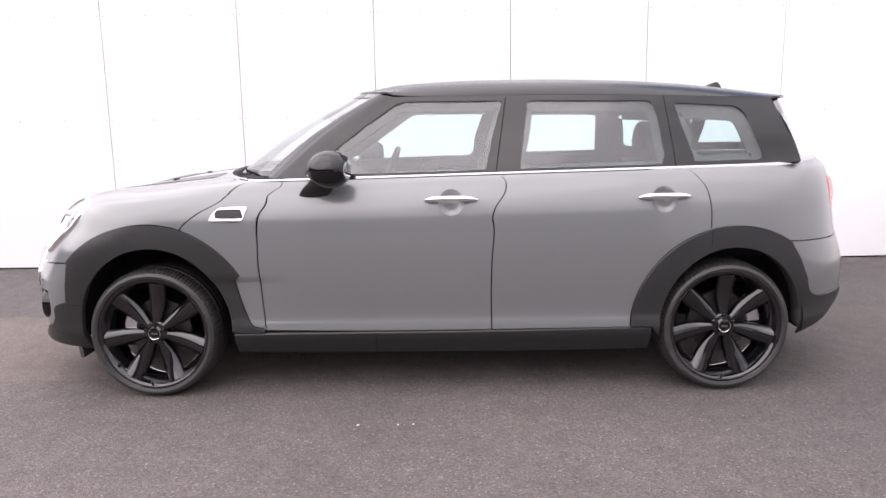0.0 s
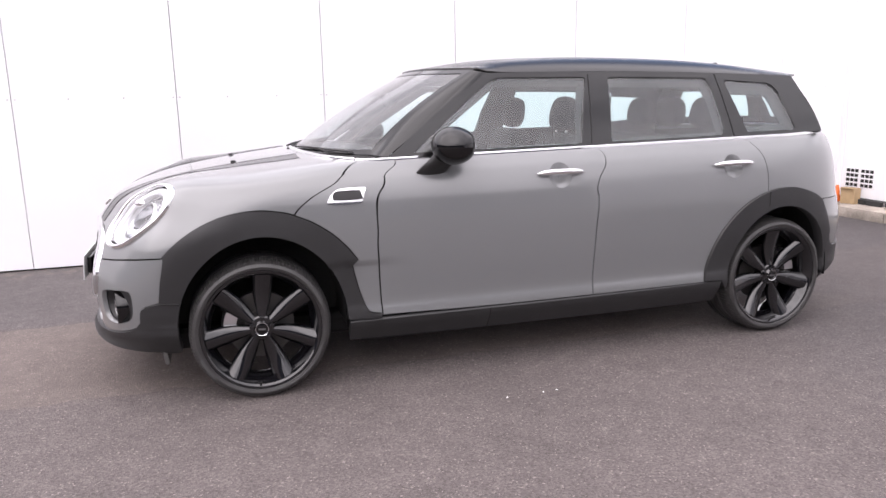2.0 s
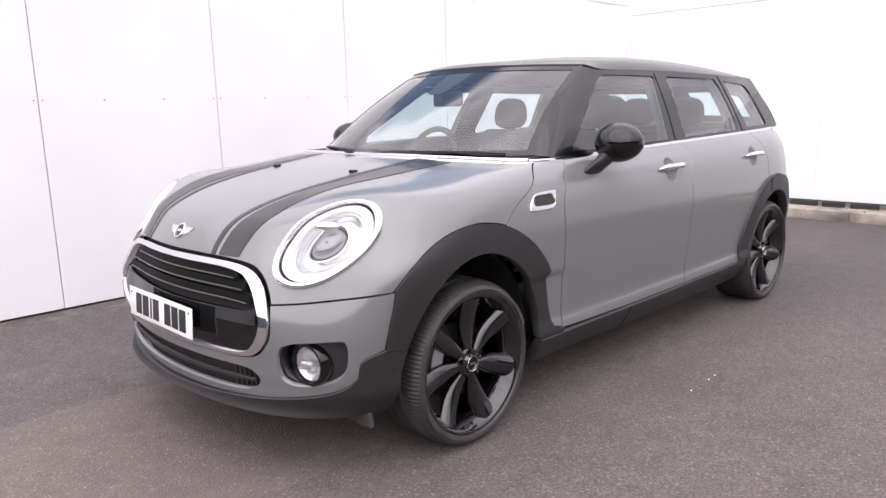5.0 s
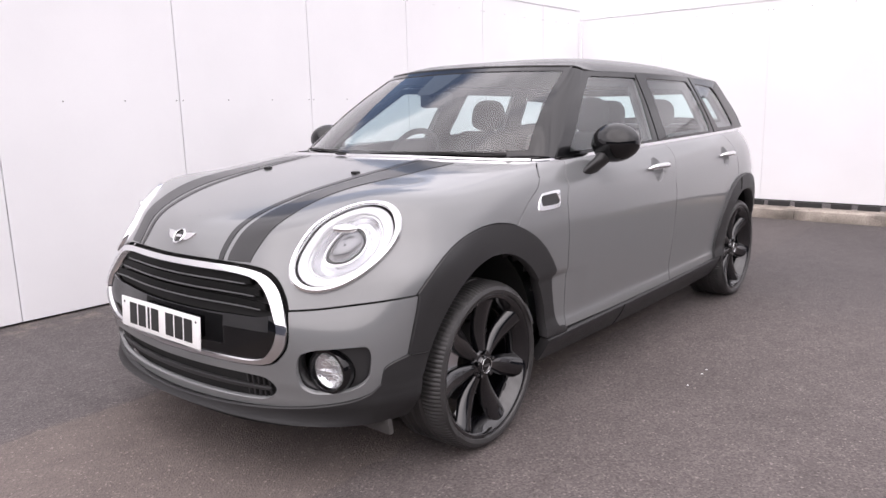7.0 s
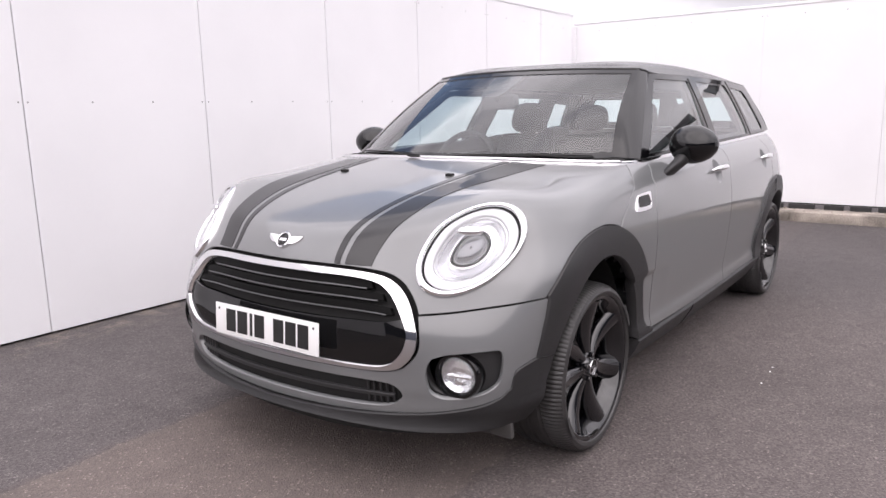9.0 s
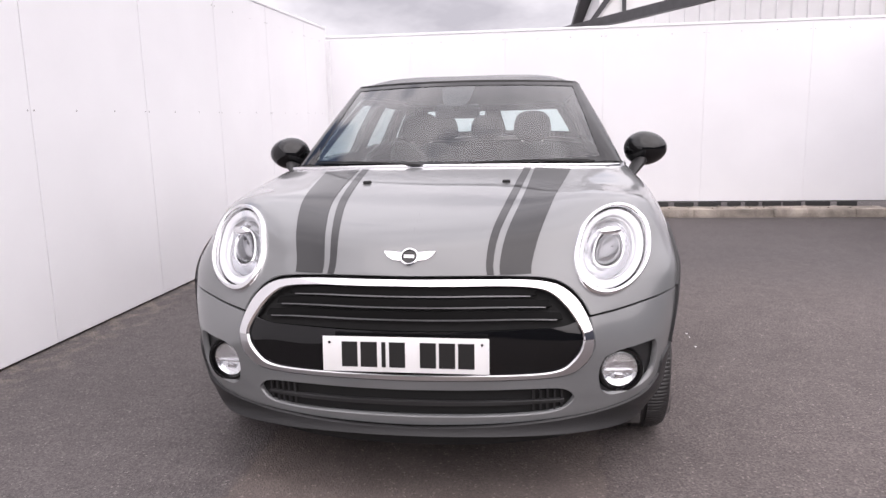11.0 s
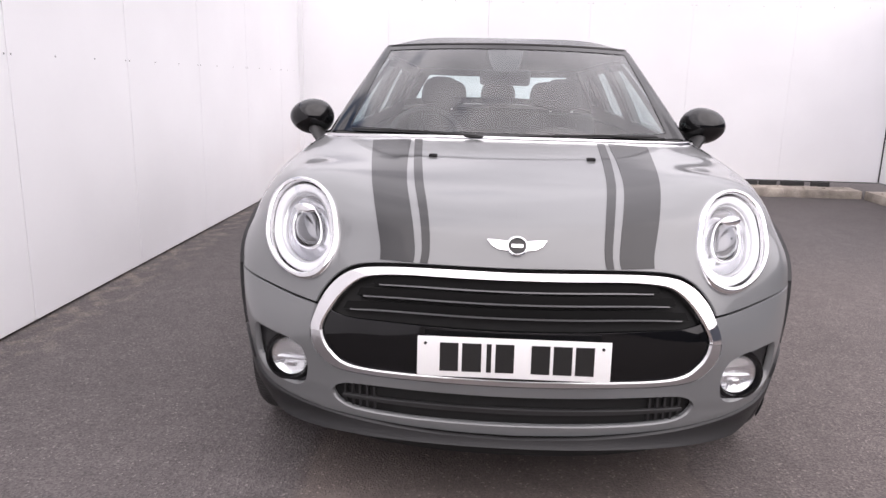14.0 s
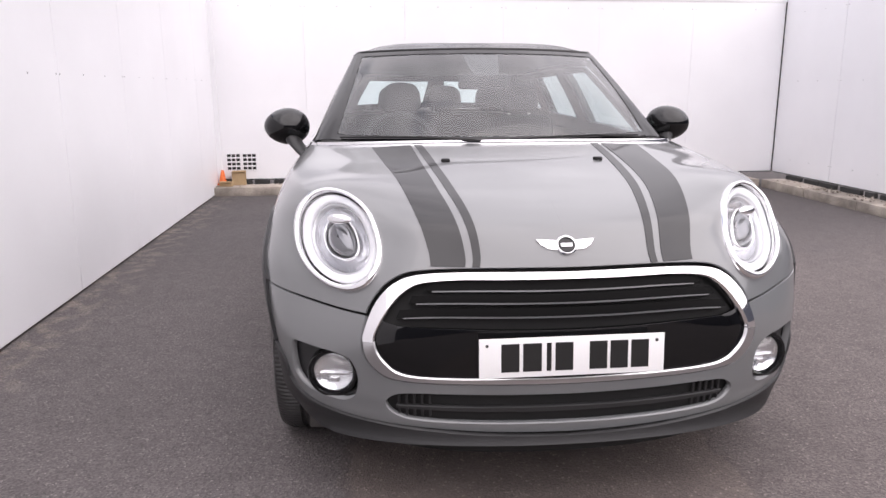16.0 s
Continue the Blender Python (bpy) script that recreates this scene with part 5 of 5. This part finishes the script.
    inner = [(x + 0.03 * (1 if x < 0.4 else -1), y * 0.985) for x, y in half]
    sheet("headlining", inner, on_roof, M_LINER, car, "pale grey headlining", mirror=True, off=-0.035, depth=0.002, step=0.1)
    bm = bmesh.new()
    lathe(bm, [(0.03, 0.0), (0.028, 0.01), (0.02, 0.03), (0.008, 0.05), (0.002, 0.056)], 16, "z")
    for v in bm.verts:
        v.co.x = v.co.x * 2.6 + v.co.z * 0.9
        v.co.y *= 0.75
    fin = part("roof_aerial", bm, M_BLACK, car, "black shark fin aerial")
    fin.location = (1.48, 0, float(roof_z(np.array([1.48]), np.array([0.0]))[0]) - 0.004)
    # tail: frame and two rear windows
    a = [(1.765 - 0.19 * (k / 14) ** 2.6, -0.580 * k / 14, 0) for k in range(15)]
    a = [(x, y, float(roof_z(np.array([x]), np.array([y]))[0]) - 0.012) for x, y, _ in a]
    jj = np.linspace(NP - 1, NP - 1 - 46, 15)
    g = GRID[NT]
    b = [tuple(g[int(round(j))]) for j in jj]
    ledge = [Vector(q) for q in b]
    b = [(x - 0.13 * (k / 14) ** 0.7 * (1 - k / 14) ** 0.3 - 0.02, y * 0.97, z + 0.002) for k, (x, y, z) in enumerate(b)]
    part("tail_ledge", mirrored(ruled(bmesh.new(), ledge, b, 1)), M_PAINT, car, "grey painted ledge under the rear windows")
    b[-1] = (1.668, -float(side_y(np.array(1.668), np.array(1.066))), 1.064)
    win = lambda s, t: 0.06 < s < 0.72 and 0.24 < t < 0.86
    part("tail_frame", mirrored(ruled(bmesh.new(), a, b, 12, 0.02, lambda s, t: not win(s, t))), M_BLACK, car, "gloss black tail frame")
    part("tail_glass", mirrored(ruled(bmesh.new(), a, b, 12, 0.02, win)), M_WINDOW, car, "tinted rear windows").visible_shadow = False
    # chrome line round the body
    top = GRID[NT]
    nrm = GRIDN[NT].copy()
    nrm[:, 2] = 0
    nrm /= np.linalg.norm(nrm, axis=1, keepdims=True)
    cut = [int(np.argmin(np.abs(top[:NF + NS, 0] - x))) for x in (-0.878, -0.712, 0.284, 1.133)]
    stop = int(np.argmin(np.abs(top[:, 0] - 1.70)))
    lead = list(range(0, cut[0]))
    path = [top[j] * (1, -1, 1) for j in lead[::-1]] + [top[j] for j in lead[1:]]
    outn = [nrm[j] * (1, -1, 1) for j in lead[::-1]] + [nrm[j] for j in lead[1:]]
    strip_along("bonnet_trim", path, outn, 0.010, 0.008, M_CHROME, car, "chrome strip along the bonnet edge", lo=-0.010)
    for s in (1, -1):
        for i, j in zip(cut, cut[1:] + [stop]):
            seg = list(range(i, j, 2)) + [j]
            strip_along("belt_trim", [top[q] * (1, s, 1) for q in seg], [nrm[q] * (1, s, 1) for q in seg], 0.007, 0.007, M_CHROME, car, "chrome strip under the windows", lo=-0.016)
    # scuttle between bonnet and glass
    ys = np.linspace(0, 0.74, 16)
    a, b = [], []
    for y in ys:
        j = int(np.argmin(np.abs(-top[:cut[1], 1] - y)))
        a.append((top[j, 0] + 0.004, -y, top[j, 2] + 0.001))
        yy = min(y, 0.735)
        b.append((float(screen_x(np.array(yy), np.array(1.036))) - 0.004, -yy, 1.026))
    part("scuttle", mirrored(ruled(bmesh.new(), a, b, 2)), M_DARK, car, "black scuttle panel")
    for y0, y1 in ((-0.62, -0.02), (0.12, 0.66)):
        pts = []
        for k in range(15):
            y = y0 + (y1 - y0) * k / 14
            z = 1.039 + 0.008 * math.sin(math.pi * k / 14)
            pts.append((float(screen_x(np.array(y), np.array(z))) - 0.012, y, z))
        bm = bmesh.new()
        tube(bm, pts, lambda t: 0.003 + 0.0015 * (1 - abs(2 * t - 1)), 8)
        wiper = part("wiper", bm, M_DARK, car, "black windscreen wiper")
        bm = bmesh.new()
        tube(bm, [(pts[5][0] - 0.01, pts[5][1], pts[5][2]), (pts[2][0] - 0.05, pts[2][1] - 0.05, 1.037), (pts[0][0] - 0.03, pts[0][1] - 0.02, 1.036)], 0.0045, 8)
        part("arm", bm, M_DARK, wiper)
    for y in (-0.275, 0.275):
        u = uv("t", -1.39, y)
        p = on_body(np.array([u[0]]), np.array([u[1]]))[0][0]
        bm = box(bmesh.new(), (-0.013, -0.015, -0.004), (0.012, 0.015, 0.009), 0.005, 3)
        noz = part("washer_jet", bm, M_DARK, car, "black washer jet")
        noz.location = (p[0], y, p[2])


def door_mirror(car, sign):
    thing = under(new("door_mirror"), car, "gloss black door mirror")
    bm = bmesh.new()
    bmesh.ops.create_uvsphere(bm, u_segments=40, v_segments=24, radius=1)
    for v in bm.verts:
        x, y, z = v.co
        v.co = Vector((min(x * 0.100, 0.074 + 0.010 * x), y * 0.104, z * 0.083 * (1 - 0.08 * y * sign)))
    shell = part("shell", bm, M_BLACK, thing, "gloss black shell", sharp=60)
    shell.matrix_local = pose(-0.478, sign * 0.913, 1.069, 0, 0, 8 * sign)
    bm = bmesh.new()
    bmesh.ops.create_uvsphere(bm, u_segments=32, v_segments=12, radius=1, matrix=Matrix.LocRotScale((0.0815, 0, 0), None, (0.004, 0.060, 0.042)))
    g = part("mirror_glass", bm, M_CHROME, thing, "mirror glass")
    g.matrix_local = pose(-0.478, sign * 0.913, 1.069, 0, 0, 8 * sign)
    bm = bmesh.new()
    rings = []
    for (x, y, z), (rx, ry) in (((-0.565, 0.828, 0.940), (0.074, 0.022)), ((-0.562, 0.840, 0.954), (0.070, 0.026)), ((-0.543, 0.860, 0.980), (0.070, 0.032)), ((-0.516, 0.882, 1.008), (0.068, 0.036)), ((-0.490, 0.897, 1.045), (0.064, 0.042))):
        rings.append([bm.verts.new((x + rx * math.cos(2 * math.pi * k / 20), sign * (y + ry * math.sin(2 * math.pi * k / 20)), z)) for k in range(20)])
    for a, b in zip(rings, rings[1:]):
        for k in range(20):
            bm.faces.new((a[k], a[(k + 1) % 20], b[(k + 1) % 20], b[k]))
    bm.faces.new(rings[0])
    part("foot", bm, M_CLAD, thing, "matt black mirror foot")


def wheel_template(car):
    """One wheel with its outer face towards -y, hub at its own origin."""
    w = under(new("wheel"), car, "black seven-spoke alloy wheel")
    bm = bmesh.new()
    prof = [(0.262, 0.010), (0.264, -0.020), (0.269, -0.028), (0.281, -0.032), (0.294, -0.026), (0.304, -0.012), (0.309, 0.004)]
    for k in range(4):
        y = 0.018 + k * 0.046
        prof += [(0.311, y), (0.312, y + 0.030), (0.304, y + 0.032), (0.304, y + 0.040)]
    prof += [(0.310, 0.196), (0.302, 0.205), (0.280, 0.215), (0.262, 0.190)]
    rings = lathe(bm, prof, 360, "y")
    for ring in rings[5:10] + rings[-5:-2]:
        for k in range(0, 360, 3):
            v = ring[k]
            q = Vector((v.co.x, 0, v.co.z))
            v.co -= q.normalized() * 0.0042
    part("tyre", bm, M_TYRE, w, "low-profile black tyre", sharp=28)
    bm = bmesh.new()
    lathe(bm, [(0.255, 0.19), (0.238, 0.16), (0.216, 0.060), (0.218, 0.034), (0.236, 0.006), (0.247, -0.012), (0.252, -0.019), (0.258, -0.022), (0.264, -0.022), (0.267, -0.019)], 96, "y")
    part("rim", bm, M_RIM, w, "gloss black rim")
    bm = bmesh.new()
    lathe(bm, [(0.2675, -0.0195), (0.2668, -0.0235), (0.2645, -0.0240), (0.2635, -0.0225)], 96, "y", close=True)
    part("rim_edge", bm, M_RIM, w, "raised outer edge of the rim")
    # one spoke, then turned: a broad flat blade with steep flanks, narrow at the hub
    bm = bmesh.new()
    rings = []
    n = 15
    for i in range(n):
        t = i / (n - 1)
        r = 0.036 + 0.208 * t
        hw = float(np.interp(t, (0, 0.12, 0.35, 0.6, 0.85, 1), (0.015, 0.021, 0.034, 0.043, 0.046, 0.047)))
        y = 0.006 - 0.020 * t + 0.016 * math.sin(math.pi * t)
        deep = 0.040 - 0.012 * t
        slant = 0.50 * hw
        sect = ((-0.66, slant * 0.36), (-0.34, slant * 0.08), (0.0, 0.0), (0.34, slant * 0.08), (0.66, slant * 0.36), (0.92, slant * 0.8), (1.0, slant * 1.15), (1.0, deep), (-1.0, deep), (-1.0, slant * 1.15), (-0.92, slant * 0.8))
        rings.append([bm.verts.new((a * hw, y + d, r)) for a, d in sect])
    for a, b in zip(rings, rings[1:]):
        for k in range(11):
            bm.faces.new((a[k], a[(k + 1) % 11], b[(k + 1) % 11], b[k]))
    bm.faces.new(rings[0])
    bm.faces.new(rings[-1])
    spoke = part("spoke", bm, M_RIM, w, sharp=62)
    for k in range(1, 7):
        c = spoke.copy()
        scene.collection.objects.link(c)
        c.matrix_local = Matrix.Rotation(2 * math.pi * k / 7, 4, "Y")
    bm = bmesh.new()
    lathe(bm, [(0.058, 0.034), (0.056, 0.014), (0.050, 0.008), (0.034, 0.006), (0.0285, 0.0)], 40, "y")
    part("hub", bm, M_RIM, w)
    bm = bmesh.new()
    lathe(bm, [(0.030, 0.002), (0.030, -0.008), (0.0290, -0.0098), (0.0272, -0.009), (0.0268, -0.004)], 40, "y")
    part("cap_ring", bm, M_CHROME, w, "chrome ring of the hub cap")
    bm = bmesh.new()
    lathe(bm, [(0.0272, -0.004), (0.012, -0.007), (0.0005, -0.0072)], 40, "y")
    part("hub_cap", bm, M_BLACK, w)
    part("cap_mark", box(bmesh.new(), (-0.015, -0.0085, -0.004), (0.015, -0.006, 0.004)), M_EDGE, w)
    for k in range(5):
        a = 2 * math.pi * (k + 0.3) / 5
        bm = bmesh.new()
        lathe(bm, [(0.010, 0.02), (0.010, -0.006), (0.008, -0.009), (0.0005, -0.009)], 6, "y", (0.046 * math.cos(a), 0, 0.046 * math.sin(a)))
        part("wheel_bolt", bm, M_RIM, w)
    bm = bmesh.new()
    lathe(bm, [(0.150, 0.075), (0.150, 0.100), (0.07, 0.100), (0.07, 0.075), (0.150, 0.075)], 64, "y")
    lathe(bm, [(0.07, 0.098), (0.07, 0.052), (0.0005, 0.052)], 32, "y")
    part("brake_disc", bm, M_DISC, w, "worn steel brake disc")
    bm = bmesh.new()
    tube(bm, [(0, -0.018, -0.252), (0, -0.030, -0.236), (0, -0.040, -0.228)], 0.0045, 8)
    part("valve", bm, M_DARK, w)
    # raised marks on the tyre wall
    for base in (25, 205):
        bm = bmesh.new()
        inner, outer = [], []
        for k in range(12):
            a0 = radians(base + k * 2.0)
            for r, row in ((0.276, inner), (0.290, outer)):
                row.append(bm.verts.new((r * math.cos(a0), -0.0400 + abs(r - 0.282) * 0.35, r * math.sin(a0))))
        for k in range(11):
            bm.faces.new((inner[k], inner[k + 1], outer[k + 1], outer[k]))
        part("tyre_marks", bm, M_TYRE_MARK, w, "worn pale band on the tyre wall", smooth=False)
    return w


def caliper(car, x, sign, ang):
    bm = bmesh.new()
    rings = []
    for i in range(9):
        a = radians(ang - 22 + 44 * i / 8)
        rings.append([bm.verts.new((x + r * math.cos(a), sign * y, 0.32 + r * math.sin(a))) for r, y in ((0.105, 0.800), (0.158, 0.800), (0.166, 0.785), (0.166, 0.735), (0.105, 0.735))])
    for a, b in zip(rings, rings[1:]):
        for j in range(5):
            bm.faces.new((a[j], a[(j + 1) % 5], b[(j + 1) % 5], b[j]))
    bm.faces.new(rings[0])
    bm.faces.new(rings[-1])
    part("brake_caliper", bm, M_SILVER, car, "dull silver brake caliper")


def wheels(car):
    w = wheel_template(car)
    def seat_at(x, sign, spin):
        m = pose(x, sign * 0.846, 0.317) @ Matrix.Rotation(0 if sign < 0 else math.pi, 4, "Z")
        return m @ Matrix.Diagonal((0.960, 1, 0.986, 1)) @ Matrix.Rotation(radians(spin), 4, "Y")
    w.matrix_local = seat_at(-1.335, -1, 5)
    for x, sign, spin in ((1.312, -1, 2), (-1.335, 1, 12), (1.312, 1, 30)):
        copied = copy_thing(w, Matrix())
        copied.matrix_basis = seat_at(x, sign, spin)
    for x in (-1.335, 1.335):
        for sign in (-1, 1):
            caliper(car, x, sign, 170 if x < 0 else 25)
            rx, rz = (0.375, 0.415) if x < 0 else (0.35, 0.385)
            bm = bmesh.new()
            rows = []
            for y in (0.50, 0.80 if x < 0 else 0.83):
                rows.append([bm.verts.new((x + rx * math.cos(radians(a)), sign * y, 0.325 + rz * math.sin(radians(a)))) for a in np.linspace(-6, 187, 20)])
            for i in range(len(rows[0]) - 1):
                bm.faces.new((rows[0][i], rows[0][i + 1], rows[1][i + 1], rows[1][i]))
            bm.faces.new(rows[0])
            part("wheel_housing", bm, M_DARK, car, "black wheel housing liner")


def inner_body(car):
    """Dark inner skin behind the joints of the panels, and the floor."""
    lamp = on_body(*[np.array([q]) for q in np.mean(lamp_ring(), axis=0)])[0][0]
    fog = on_body(*[np.array([q]) for q in uv("f", 0.68, 0.43)])[0][0]
    g = GRID[::3, ::3] - GRIDN[::3, ::3] * 0.040
    a, b = g.shape[:2]
    idx = np.arange(a * b).reshape(a, b)
    src = GRID[::3, ::3]
    faces = []
    for i in range(a - 1):
        for j in range(b - 1):
            c = src[i:i + 2, j:j + 2].reshape(-1, 3).mean(0)
            if min(math.hypot(c[0] - 1.335, (c[2] - 0.325)), math.hypot(c[0] + 1.335, (c[2] - 0.325))) < 0.405:
                continue
            if c[0] > 1.55 and c[2] < 0.30 + 0.3 * (c[0] - 1.6):
                continue
            if np.linalg.norm(c - lamp) < 0.185 or np.linalg.norm(c - fog) < 0.13:
                continue
            faces.append((idx[i, j], idx[i, j + 1], idx[i + 1, j + 1], idx[i + 1, j]))
    v = g.reshape(-1, 3)
    n = len(v)
    allv = list(v) + [q * (1, -1, 1) for q in v]
    faces = [tuple(int(k) for k in f) for f in faces] + [tuple(int(k) + n for k in f[::-1]) for f in faces]
    ob = mesh_object("inner_skin", allv, faces, M_DARK, smooth=True)
    ob.parent = car
    part("underbody", box(bmesh.new(), (-1.74, -0.58, 0.175), (1.66, 0.58, 0.27), 0.02, 1), M_DARK, car)
    part("floor_pan", box(bmesh.new(), (-0.90, -0.74, 0.170), (0.92, 0.74, 0.262), 0.02, 1), M_DARK, car)


def cushion(bm, lo, hi, r=0.05):
    return box(bm, lo, hi, r, 3)


def puff(rx, ry, rz):
    """A rounded headrest that stands on its own origin."""
    bm = bmesh.new()
    bmesh.ops.create_uvsphere(bm, u_segments=24, v_segments=16, radius=1)
    for v in bm.verts:
        q = [math.copysign(abs(k) ** 0.72, k) for k in v.co]
        v.co = Vector((q[0] * rx, q[1] * ry * (1 - 0.08 * q[2]), rz + q[2] * rz))
    return bm


def cabin(car):
    part("cabin_floor", box(bmesh.new(), (-0.95, -0.72, 0.28), (1.60, 0.72, 0.34)), M_TRIM, car)
    bm = bmesh.new()
    prof = [(-1.02, 1.015), (-0.80, 1.020), (-0.62, 1.005), (-0.52, 0.965), (-0.50, 0.85), (-0.56, 0.6), (-0.95, 0.5)]
    rows = [[bm.verts.new((x + 0.05 * (y / 0.7) ** 2, y, z)) for x, z in prof] for y in np.linspace(-0.70, 0.70, 9)]
    for a, b in zip(rows, rows[1:]):
        for i in range(len(prof) - 1):
            bm.faces.new((a[i], a[i + 1], b[i + 1], b[i]))
    part("dashboard", bm, M_TRIM, car, "dark grey dashboard")
    bm = bmesh.new()
    ring = [(0.185 * math.cos(a), 0.185 * math.sin(a), 0) for a in np.linspace(0, 2 * math.pi, 40, endpoint=False)]
    tube(bm, ring, 0.016, 10, closed=True)
    for a in (200, 340, 270):
        tube(bm, [(0, 0, 0.02), (0.18 * math.cos(radians(a)), 0.18 * math.sin(radians(a)), 0)], 0.016, 8)
    bmesh.ops.create_uvsphere(bm, u_segments=20, v_segments=10, radius=1, matrix=Matrix.LocRotScale((0, 0, 0.01), None, (0.075, 0.065, 0.03)))
    wheel = part("steering_wheel", bm, M_TRIM, car, "black steering wheel")
    wheel.matrix_local = pose(-0.33, 0.385, 0.938, 0, 0, 0) @ Matrix(((0, 0.38, 0.925, 0), (1, 0, 0, 0), (0, 0.925, -0.38, 0), (0, 0, 0, 1)))

    def seat(x, y, wid, headrest):
        s = under(new("seat"), car, "dark cloth seat")
        part("base", cushion(bmesh.new(), (x - 0.28, y - wid / 2, 0.38), (x + 0.24, y + wid / 2, 0.56)), M_CLOTH, s)
        bm = cushion(bmesh.new(), (-0.06, -wid / 2, 0.0), (0.07, wid / 2, 0.60), 0.055)
        for v in bm.verts:
            v.co.y *= 1 - 0.28 * max(v.co.z - 0.2, 0) / 0.4
        back = part("backrest", bm, M_CLOTH, s)
        back.matrix_local = pose(x + 0.20, y, 0.50, 0, 14, 0)
        if headrest:
            bm = puff(0.05, 0.113, 0.092)
            hr = part("headrest", bm, M_CLOTH, s)
            hr.matrix_local = pose(x + 0.34, y, 1.088, 0, 10, 0)
            for dy in (-0.06, 0.06):
                bm = bmesh.new()
                tube(bm, [(x + 0.325, y + dy, 1.0), (x + 0.35, y + dy, 1.12)], 0.007, 8)
                part("post", bm, M_SILVER, s)
    seat(-0.03, -0.345, 0.50, True)
    seat(-0.03, 0.345, 0.50, True)
    bench = under(new("rear_bench"), car, "dark cloth rear bench with three headrests")
    part("base", cushion(bmesh.new(), (0.65, -0.62, 0.38), (1.12, 0.62, 0.56)), M_CLOTH, bench)
    bm = cushion(bmesh.new(), (-0.06, -0.62, 0), (0.07, 0.62, 0.52))
    ob = part("backrest", bm, M_CLOTH, bench)
    ob.matrix_local = pose(1.08, 0, 0.52, 0, 14, 0)
    for y in (-0.34, 0.0, 0.34):
        bm = puff(0.05, 0.120, 0.090)
        ob = part("headrest", bm, M_CLOTH, bench)
        ob.matrix_local = pose(1.215, y, 1.075, 0, 8, 0)
    bm = cushion(bmesh.new(), (-0.020, -0.115, -0.036), (0.020, 0.115, 0.036), 0.020)
    tube(bm, [(-0.045, 0, 0.05), (-0.03, 0, 0.03), (-0.005, 0, 0.0)], 0.014, 10)
    mir = part("rear_view_mirror", bm, M_TRIM, car, "black rear view mirror")
    mir.matrix_local = pose(-0.560, 0.01, 1.268, 0, 0, -12)
    # a rounded housing that hugs the glass and widens upwards
    bm = bmesh.new()
    rows = []
    for z, w, d in ((1.405, 0.085, 0.050), (1.385, 0.082, 0.052), (1.36, 0.076, 0.056), (1.335, 0.070, 0.056), (1.312, 0.062, 0.046), (1.298, 0.048, 0.026), (1.292, 0.030, 0.010)):
        row = []
        for k in range(17):
            a = math.pi * k / 16
            y = w * math.cos(a)
            row.append(bm.verts.new((float(screen_x(np.array(y), np.array(z))) + 0.012 + d * math.sin(a) ** 0.6, 0.01 + y, z - 0.3 * d * math.sin(a))))
        rows.append(row)
    for a, b in zip(rows, rows[1:]):
        for k in range(16):
            bm.faces.new((a[k], a[k + 1], b[k + 1], b[k]))
        bm.faces.new((a[0], b[0], b[16], a[16]))
    bm.faces.new(rows[0])
    bm.faces.new(rows[-1])
    part("sensor_cover", bm, M_TRIM, car, "black sensor cover behind the windscreen")
    part("load_floor", box(bmesh.new(), (1.3, -0.6, 0.6), (1.9, 0.6, 0.66)), M_TRIM, car)


M_WHITE_RING = material("white_lamp_ring", (0.70, 0.70, 0.72), 0.3, coat=0.3)
M_PROJ = material("dark_projector_glass", (0.16, 0.16, 0.17), 0.10, metal=0.75, coat=0.5)
M_TYRE_MARK = material("worn_tyre_marks", (0.045, 0.045, 0.045), 0.6)


def build_car():
    car = tagged(new("estate_car"), "grey estate car with black roof and bonnet stripes on tarmac", "car")
    build_front(car)
    for sign in (-1, 1):
        headlamp(car, sign)
        fog_lamp(car, sign)
        air_deflector(car, sign)
        body_side(car, sign)
        cladding_seams(car, sign)
        door_mirror(car, sign)
    glasshouse(car)
    wheels(car)
    inner_body(car)
    cabin(car)


yard()
wall_vent()
traffic_cone()
boxes()
shed()
far_side()
litter()
build_car()
